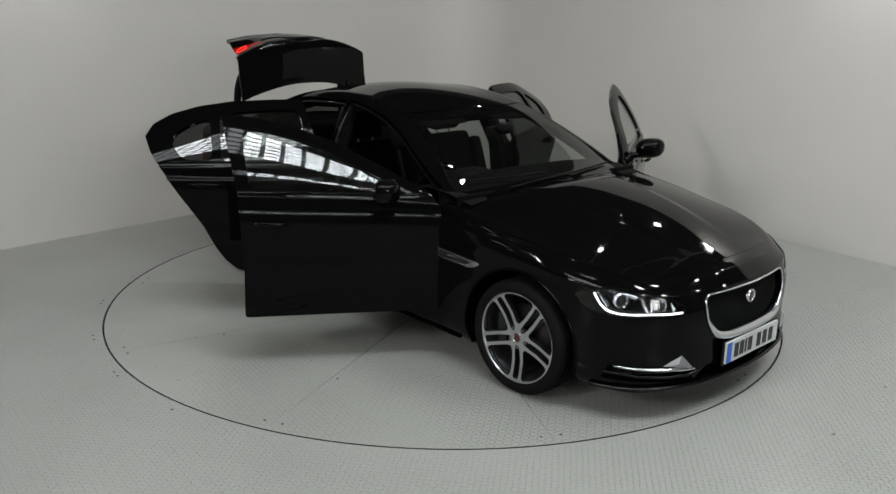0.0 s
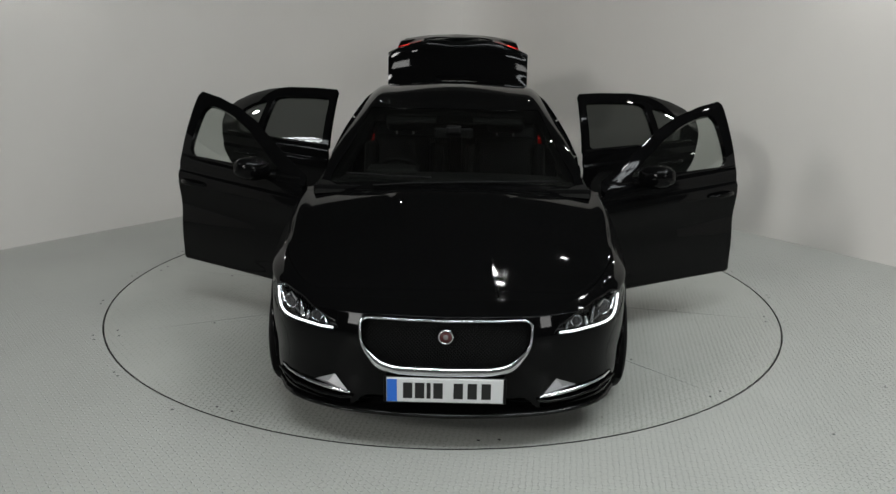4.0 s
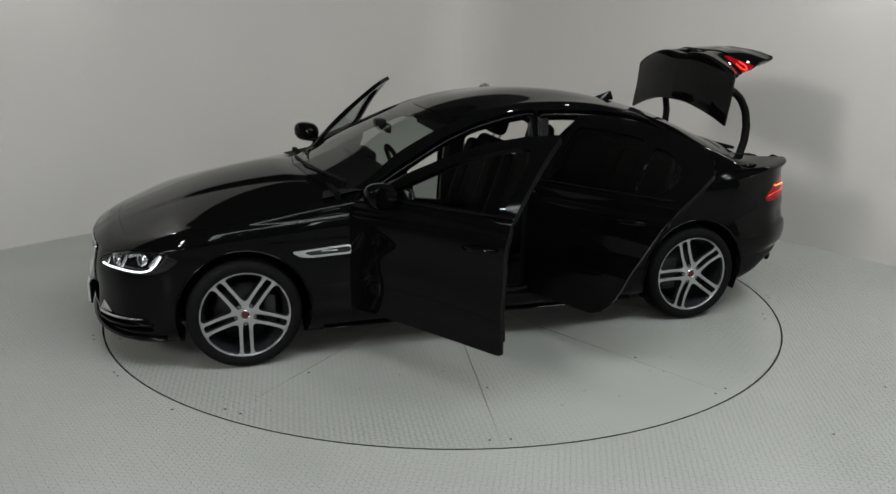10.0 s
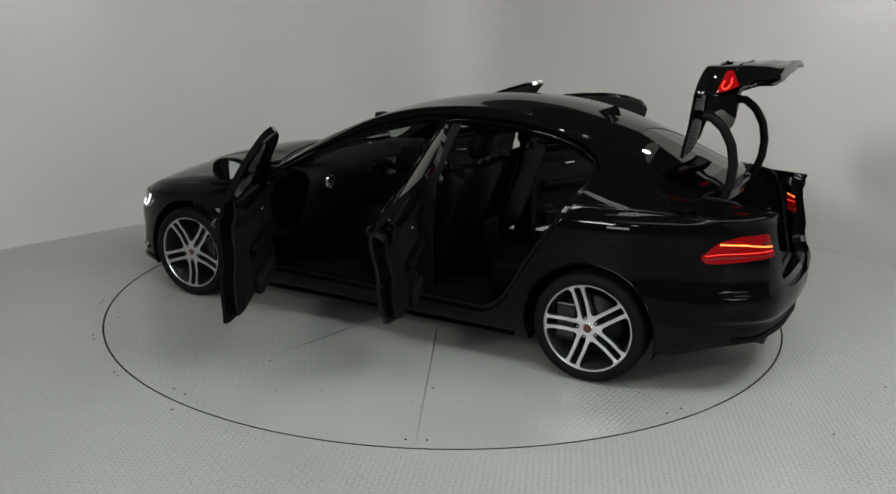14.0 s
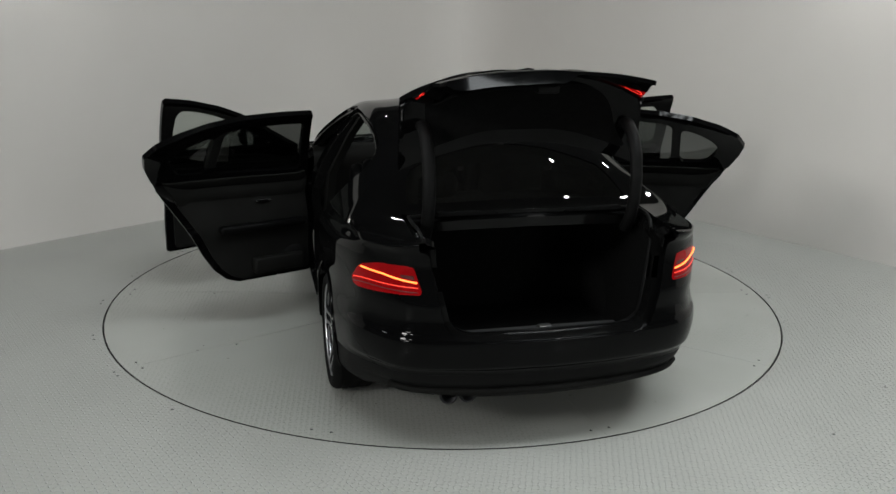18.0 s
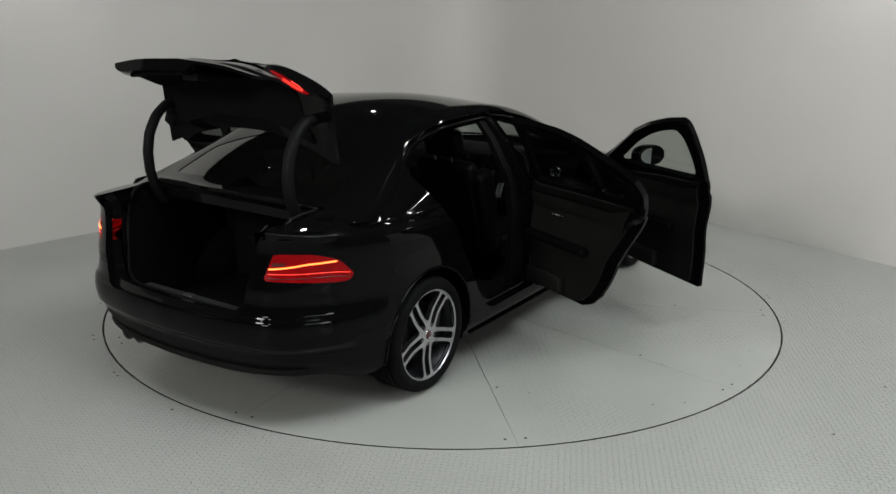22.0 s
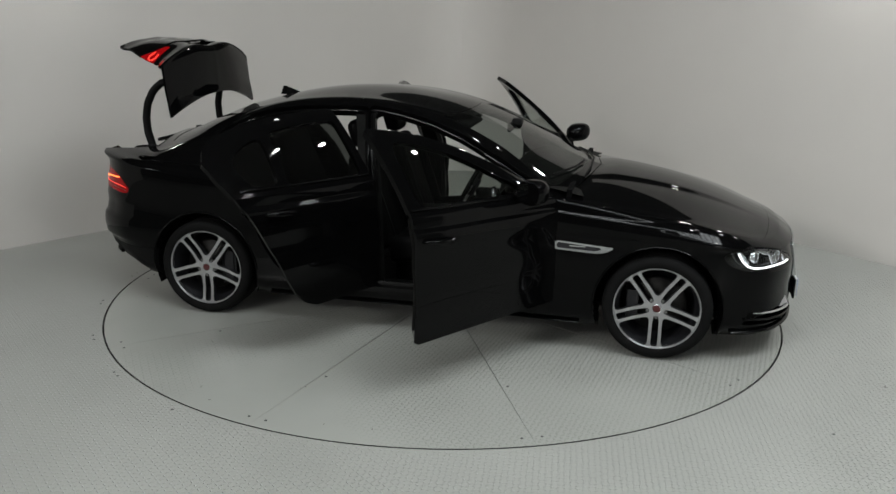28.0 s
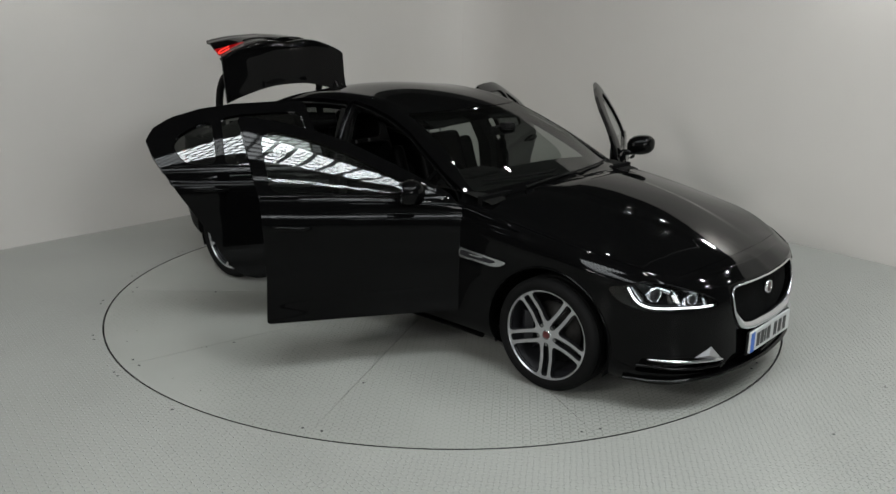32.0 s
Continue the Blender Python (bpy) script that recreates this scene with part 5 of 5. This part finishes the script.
def tail():
    s = P["tail"]
    for side in (1, -1):
        flip = (lambda q: q) if side > 0 else (lambda q: q.mirror())
        lamp = panel("tail_lamp", flip(s.moved(0.001)), RED, CAR, 0.015, "lit red wraparound tail lamp")
        pts = [on_side(-2.045, 0.846, 0.003), on_side(-2.07, 0.845, 0.003), on_side(-2.10, 0.843, 0.003)]
        pts += [on_rear(y, 0.818 + 0.65 * (y - 0.55) ** 2, 0.003) for y in (0.73, 0.70, 0.67, 0.645, 0.62, 0.602)]
        tube("light_strip", [Vector((p.x, p.y * side, p.z)) for p in pts], 0.0040, GLOW_RED, lamp, "glowing orange-red light strip", 8)
        for z in (0.776, 0.796):
            pts = [on_side(-1.985, z - 0.012, 0.002), on_side(-2.05, z, 0.002), on_side(-2.10, z + 0.002, 0.002)]
            pts += [on_rear(y, z + 0.002, 0.002) for y in (0.73, 0.69, 0.65, 0.62, 0.600)]
            tube("lamp_rib", [Vector((p.x, p.y * side, p.z)) for p in pts], 0.0022, GLOW_LID if z > 0.79 else BADGE_RED, lamp, "", 6)
        bm = bmesh.new()
        rows = [[bm.verts.new(on_rear(y * side, z, 0.0035)) for y, z in ((y0, 0.829 + 0.65 * (y0 - 0.55) ** 2), (y0 + 0.003, 0.849))] for y0 in (0.612, 0.630, 0.648, 0.664)]
        for p, q in zip(rows, rows[1:]):
            bm.faces.new((p[0], q[0], q[1], p[1]))
        part("reverse_lens", bm, material("pale_lens", (0.08, 0.018, 0.018), rough=0.15, vary=0.2, scale=40), lamp, "pale clear reversing lamp")
    for side in (1, -1):
        hook = [(0.43, 0.848, 0), (0.49, 0.838, 0), (0.525, 0.846, 0), (0.530, 0.866, 0), (0.50, 0.882, 0), (0.45, 0.880, 0)]
        pts = [on_rear(p.x * side, p.y, 0.003) for p in lerp_path(hook, 14)]
        tube("light_strip", pts, 0.0042, GLOW_LID, LID, "dim red light strip", 8)
    # lid liner and lock
    s = P["lid"]
    q = s.join(s.mirror()).weld()
    q = q.keep(lid_field(q) + 0.075)
    liner = Skin(q.v - q.n * 0.070, -q.n, q.ab, q.t[:, ::-1])
    panel("lid_liner", liner, CARPET, LID, 0.006, "dark felt boot lid liner")
    bm = bmesh.new()
    c = on_rear(0, 0.70, -0.07)
    box(bm, c.x - 0.01, c.x + 0.03, -0.05, 0.05, c.z - 0.03, c.z + 0.03, bevel=0.006)
    part("lid_lock", bm, PLASTIC, LID)
    tube("lid_moulding", [on_rear(y, 0.853, 0.001) for y in np.linspace(-0.30, 0.30, 21)], 0.006, GLOSS, LID, "", 6)
    # goose-neck hinges
    for side in (1, -1):
        pts = [(-1.805, 1.395), (-1.83, 1.435), (-1.88, 1.435), (-1.945, 1.385), (-1.995, 1.30), (-2.015, 1.20), (-2.01, 1.10), (-1.98, 1.0), (-1.93, 0.93)]
        path = lerp_path([(x, 0.50 * side, z) for x, z in pts], 22)
        tube("lid_hinge", path, 0.031, PLASTIC, CAR, "curved black gooseneck boot hinge", 10, 0.8)
    # boot well
    v = [(-2.24, -0.465, 0.535), (-2.24, 0.465, 0.535), (-1.45, 0.52, 0.535), (-1.45, -0.52, 0.535), (-2.17, -0.47, 0.40), (-2.17, 0.47, 0.40), (-1.45, 0.52, 0.40), (-1.45, -0.52, 0.40),
         (-2.17, -0.555, 0.97), (-2.17, 0.555, 0.97), (-1.45, 0.60, 1.0), (-1.45, -0.60, 1.0), (-2.21, -0.50, 0.60), (-2.21, 0.50, 0.60)]
    f = [(4, 5, 6, 7), (4, 7, 11, 8, 12), (5, 13, 9, 10, 6), (7, 6, 10, 11), (0, 1, 5, 4), (0, 4, 12), (1, 13, 5)]
    mesh_object("boot_well", v, f, CARPET, CAR, "black carpeted boot", smooth=False)
    bm = bmesh.new()
    box(bm, -2.275, -2.165, -0.36, 0.36, 0.530, 0.552, bevel=0.006)
    sill = part("boot_sill_trim", bm, material("grey_plastic", (0.02, 0.02, 0.02), rough=0.55, bump=0.2, bump_scale=400), CAR, "grey plastic boot sill guard", smooth=True)
    bm = bmesh.new()
    box(bm, -2.235, -2.20, -0.03, 0.03, 0.550, 0.572, bevel=0.004)
    part("latch", bm, STEEL, CAR)
    # seal round the boot opening
    ring = [(-2.25, 0.0, 0.560), (-2.245, 0.38, 0.563), (-2.215, 0.465, 0.61), (-2.17, 0.508, 0.78), (-2.14, 0.535, 0.90), (-2.09, 0.555, 1.0), (-1.99, 0.575, 1.02), (-1.89, 0.57, 1.02), (-1.94, 0.30, 1.045), (-1.975, 0.0, 1.055)]
    half = lerp_path(ring, 30)
    tube("boot_seal", half + [Vector((p.x, -p.y, p.z)) for p in half[::-1]], 0.009, PLASTIC, CAR, "", 6)
    # lower rear valance, reflectors, exhausts
    pts = [on_rear(y, 0.315, 0.004) for y in np.linspace(-0.70, 0.70, 29)]
    tube("rear_valance", pts, [0.016] * 29, TRIM, CAR, "matt black rear valance", 8, 1.0)
    for y in (0.455, 0.365):
        v, f = lathe([(0.030, 0.16), (0.032, 0.0), (0.040, -0.004), (0.042, 0.004), (0.042, 0.16)], 24)
        m = Matrix.Translation((-2.262, y, 0.282)) @ Matrix.Rotation(radians(-90), 4, "Z")
        mesh_object("exhaust_tip", [m @ Vector(q) for q in v], f, GUNMETAL, CAR, "round dark exhaust tip")
    # roof aerial
    bm = bmesh.new()
    bmesh.ops.create_cone(bm, cap_ends=True, segments=16, radius1=1, radius2=0.12, depth=1)
    base = on_top(-1.15, 0.0)
    for v in bm.verts:
        h = v.co.z + 0.5
        v.co = Vector((base.x + 0.105 * v.co.x * (1 - 0.25 * h) - 0.075 * h, 0.028 * v.co.y * (1 - 0.4 * h), base.z - 0.012 + 0.058 * h))
    part("roof_aerial", bm, GLOSS, CAR, "black shark-fin aerial", smooth=True)
    bm = bmesh.new()
    box(bm, -1.975, -1.945, -0.45, 0.45, 1.035, 1.055, bevel=0.004)
    part("scuttle_trim", bm, CARPET, CAR)


tail()
bow_lid()


def aperture_trim():
    """Rounded painted edge round the door openings."""
    for side in (1, -1):
        for e, pick in ((FRONT_DOOR, slice(1, 13)), (REAR_DOOR, slice(1, 17))):
            cx, cz = sum(p[0] for p in e) / len(e), sum(p[1] for p in e) / len(e)
            pts = []
            for q in lerp_path([(x, z, 0) for x, z in e[pick]], 46):
                d = Vector((cx - q.x, cz - q.y)).normalized() * 0.010
                p = on_side(q.x + d.x, q.y + d.y, -0.030)
                pts.append(Vector((p.x, p.y * side, p.z)))
            tube("door_aperture_edge", pts, 0.011, PAINT, CAR, "", 8)


aperture_trim()

# ---- the cabin ----


def seat(name, y, label):
    """A bucket seat: cushion, bolsters, backrest and headrest."""
    hip = (-0.28, y, 0.44)

    def pad(bm, x0, x1, y0, y1, z0, z1, tilt, pivot, bevel=0.045):
        m = Matrix.Translation(pivot) @ Matrix.Rotation(radians(tilt), 4, "Y") @ Matrix.Translation(-Vector(pivot))
        return box(bm, x0, x1, y0, y1, z0, z1, m, bevel, 3)

    bm = bmesh.new()
    pad(bm, -0.28, 0.27, y - 0.20, y + 0.20, 0.36, 0.50, -6, (-0.28, y, 0.36))
    s = part(name, bm, LEATHER, CAR, label, smooth=True)
    for w in (-1, 1):
        bm = bmesh.new()
        pad(bm, -0.26, 0.24, y + w * 0.235 - 0.045, y + w * 0.235 + 0.045, 0.36, 0.54, -6, (-0.28, y, 0.36), 0.04)
        part("seat_bolster", bm, LEATHER, s, smooth=True)
        bm = bmesh.new()
        pad(bm, -0.36, -0.20, y + w * 0.235 - 0.05, y + w * 0.235 + 0.05, 0.46, 1.03, -19, hip, 0.045)
        part("back_bolster", bm, LEATHER, s, smooth=True)
        bm = bmesh.new()
        cylinder(bm, 0.007, 0.12, Matrix.Translation(hip) @ Matrix.Rotation(radians(-19), 4, "Y") @ pose(-0.035, w * 0.06, 0.67), 10)
        part("headrest_post", bm, STEEL, s)
    bm = bmesh.new()
    pad(bm, -0.37, -0.25, y - 0.22, y + 0.22, 0.44, 1.09, -19, hip, 0.05)
    part("backrest", bm, LEATHER, s, smooth=True)
    bm = bmesh.new()
    pad(bm, -0.36, -0.26, y - 0.135, y + 0.135, 1.11, 1.29, -17, hip, 0.045)
    part("headrest", bm, LEATHER, s, smooth=True)
    bm = bmesh.new()
    box(bm, -0.24, 0.20, y - 0.19, y + 0.19, 0.235, 0.37)
    part("seat_base", bm, PLASTIC, s)


def cabin():
    bm = bmesh.new()
    box(bm, -1.60, 1.02, -0.80, 0.80, 0.205, 0.235)
    box(bm, -1.30, 0.95, -0.13, 0.13, 0.235, 0.40, bevel=0.04)
    part("cabin_floor", bm, CARPET, CAR, "black carpeted cabin floor")
    bm = bmesh.new()
    box(bm, -1.95, 1.95, -0.60, 0.60, 0.20, 0.225)
    part("underbody", bm, PLASTIC, CAR, "matt black underbody")
    bm = bmesh.new()
    box(bm, 0.86, 0.89, -0.80, 0.80, 0.20, 0.95)
    part("bulkhead", bm, CARPET, CAR)
    seat("front_seat", 0.365, "black leather bucket seat with headrest")
    seat("front_seat", -0.365, "black leather bucket seat with headrest")
    # rear bench
    bm = bmesh.new()
    box(bm, -1.20, -0.70, -0.66, 0.66, 0.30, 0.53, Matrix.Identity(4), 0.06, 3)
    bench = part("rear_bench", bm, LEATHER, CAR, "black leather rear bench", smooth=True)
    for y in (-0.36, 0.36):
        bm = bmesh.new()
        m = Matrix.Translation((-1.18, 0, 0.50)) @ Matrix.Rotation(radians(-24), 4, "Y") @ Matrix.Translation((1.18, 0, -0.50))
        box(bm, -1.24, -1.12, y - 0.315, y + 0.315, 0.46, 1.06, m, 0.05, 3)
        part("rear_backrest", bm, LEATHER, bench, smooth=True)
        bm = bmesh.new()
        box(bm, -1.25, -1.15, y - 0.13, y + 0.13, 1.07, 1.20, m, 0.04, 3)
        part("rear_headrest", bm, LEATHER, bench, smooth=True)
    bm = bmesh.new()
    box(bm, -1.93, -1.38, -0.56, 0.56, 0.99, 1.01, None, 0.006)
    part("parcel_shelf", bm, CARPET, CAR, "black parcel shelf")
    # dashboard: one profile drawn across the car
    prof = [(0.90, 0.93), (0.72, 0.965), (0.55, 0.975), (0.44, 0.955), (0.41, 0.91), (0.43, 0.82), (0.47, 0.72), (0.52, 0.62), (0.60, 0.52), (0.90, 0.50)]
    v, f, ys = [], [], np.linspace(-0.79, 0.79, 13)
    for y in ys:
        k = 0.10 * (abs(y) / 0.79) ** 3
        for x, z in prof:
            v.append((x + k * 0.6, y, z - 0.015 * (abs(y) / 0.79) ** 2))
    n = len(prof)
    for i in range(len(ys) - 1):
        for j in range(n - 1):
            f.append((i * n + j, i * n + j + 1, (i + 1) * n + j + 1, (i + 1) * n + j))
    dash = mesh_object("dashboard", v, f, TRIM, CAR, "dark soft-touch dashboard")
    bm = bmesh.new()
    box(bm, 0.395, 0.43, -0.12, 0.12, 0.80, 0.93, pose(0, 0, 0), 0.01)
    part("centre_screen", bm, GLOSS, dash, smooth=True)
    for y in (-0.66, 0.66, -0.17, 0.17):
        v, f = lathe([(0.0, -0.01), (0.03, -0.004), (0.036, 0.006), (0.043, 0.004), (0.045, -0.01)], 20)
        mm = Matrix.Translation((0.405, y, 0.87)) @ Matrix.Rotation(radians(90), 4, "Z")
        mesh_object("air_vent", [mm @ Vector(q) for q in v], f, CHROME if abs(y) > 0.5 else PLASTIC, dash)
    bm = bmesh.new()
    box(bm, 0.40, 0.58, -0.53, -0.21, 0.90, 0.995, None, 0.03, 3)
    part("instrument_hood", bm, TRIM, dash, smooth=True)
    bm = bmesh.new()
    box(bm, -0.42, 0.55, -0.135, 0.135, 0.40, 0.60, None, 0.03, 3)
    console = part("centre_console", bm, TRIM, CAR, "dark centre console with a gear selector", smooth=True)
    bm = bmesh.new()
    cylinder(bm, 0.032, 0.035, pose(0.18, 0, 0.615), 24)
    part("gear_selector", bm, CHROME, console)
    # steering wheel
    m = Matrix.Translation((0.21, -0.365, 0.845)) @ Matrix.Rotation(radians(-64), 4, "Y")
    v, f = [], []
    big, small = 40, 10
    for i in range(big):
        a = 2 * math.pi * i / big
        for k in range(small):
            w = 2 * math.pi * k / small
            r = 0.178 + 0.0155 * math.cos(w)
            v.append(m @ Vector((r * math.cos(a), r * math.sin(a), 0.0155 * math.sin(w))))
    for i in range(big):
        for k in range(small):
            f.append((i * small + k, ((i + 1) % big) * small + k, ((i + 1) % big) * small + (k + 1) % small, i * small + (k + 1) % small))
    sw = mesh_object("steering_wheel", v, f, LEATHER, CAR, "black leather steering wheel with silver spokes")
    bm = bmesh.new()
    cylinder(bm, 0.062, 0.05, m @ pose(0, 0, -0.01), 28)
    part("wheel_boss", bm, PLASTIC, sw)
    for a in (0, 180, 90):
        bm = bmesh.new()
        box(bm, 0.05, 0.172, -0.020, 0.020, -0.012, 0.004, m @ Matrix.Rotation(radians({0: 90, 180: -90, 90: 180}[a]), 4, "Z"), 0.004)
        part("wheel_spoke", bm, STEEL, sw)
    bm = bmesh.new()
    box(bm, 0.24, 0.50, -0.40, -0.33, 0.76, 0.84, None, 0.02)
    part("steering_column", bm, PLASTIC, sw)
    # mirror and visors at the windscreen's head
    bm = bmesh.new()
    box(bm, 0.385, 0.415, -0.12, 0.12, 1.165, 1.225, None, 0.012, 3)
    rv = part("rear_view_mirror", bm, PLASTIC, CAR, "black rear-view mirror", smooth=True)
    bm = bmesh.new()
    box(bm, 0.40, 0.47, -0.045, 0.045, 1.20, 1.245, None, 0.012)
    part("sensor_box", bm, PLASTIC, rv)
    for side in (1, -1):
        bm = bmesh.new()
        top = [Vector((x, y * side, on_top(x, y).z - 0.045)) for x, y in ((0.06, 0.12), (0.22, 0.12), (0.20, 0.44), (0.06, 0.44))]
        hi, lo = [bm.verts.new(p) for p in top], [bm.verts.new(p - Vector((0, 0, 0.014))) for p in top]
        bm.faces.new(hi)
        bm.faces.new(lo[::-1])
        for k in range(4):
            bm.faces.new((hi[k], lo[k], lo[(k + 1) % 4], hi[(k + 1) % 4]))
        part("sun_visor", bm, TRIM, CAR)
        # trim of the pillar between the doors, leaning in towards the roof
        bm = bmesh.new()
        rows = []
        for x0, x1, y, z in ((-0.42, -0.24, 0.80, 0.30), (-0.41, -0.25, 0.80, 0.70), (-0.42, -0.27, 0.775, 0.95), (-0.46, -0.33, 0.655, 1.20), (-0.49, -0.36, 0.59, 1.30)):
            rows.append([bm.verts.new((x, q * side, z)) for x, q in ((x0, y), (x0 + 0.02, y - 0.05), (x1 - 0.02, y - 0.05), (x1, y))])
        for p, q in zip(rows, rows[1:]):
            for k in range(4):
                bm.faces.new((p[k], p[(k + 1) % 4], q[(k + 1) % 4], q[k]))
        part("pillar_trim", bm, TRIM, CAR, smooth=True)
    # wipers and scuttle
    pts = [on_top(x, y) for x, y in ((0.80, 0.62), (0.88, 0.40), (0.945, 0.1), (0.95, -0.2), (0.93, -0.45))]
    tube("wiper", [p + Vector((0.0, 0, 0.014)) for p in pts], 0.007, PLASTIC, CAR, "black wiper blade", 6)
    pts = [on_top(x, y) for x, y in ((0.90, -0.12), (0.86, -0.35), (0.76, -0.62))]
    tube("wiper", [p + Vector((0.0, 0, 0.016)) for p in pts], 0.007, PLASTIC, CAR, "black wiper blade", 6)


cabin()


def motions():
    rows, spin = [], []
    for t, deg in TURN:
        m = Matrix.Rotation(radians(deg), 4, "Z")
        spin.append((t, m))
        rows.append((t, m @ Matrix.Translation(-AXIS)))
    walk(TABLE, spin)
    walk(CAR, rows)


motions()
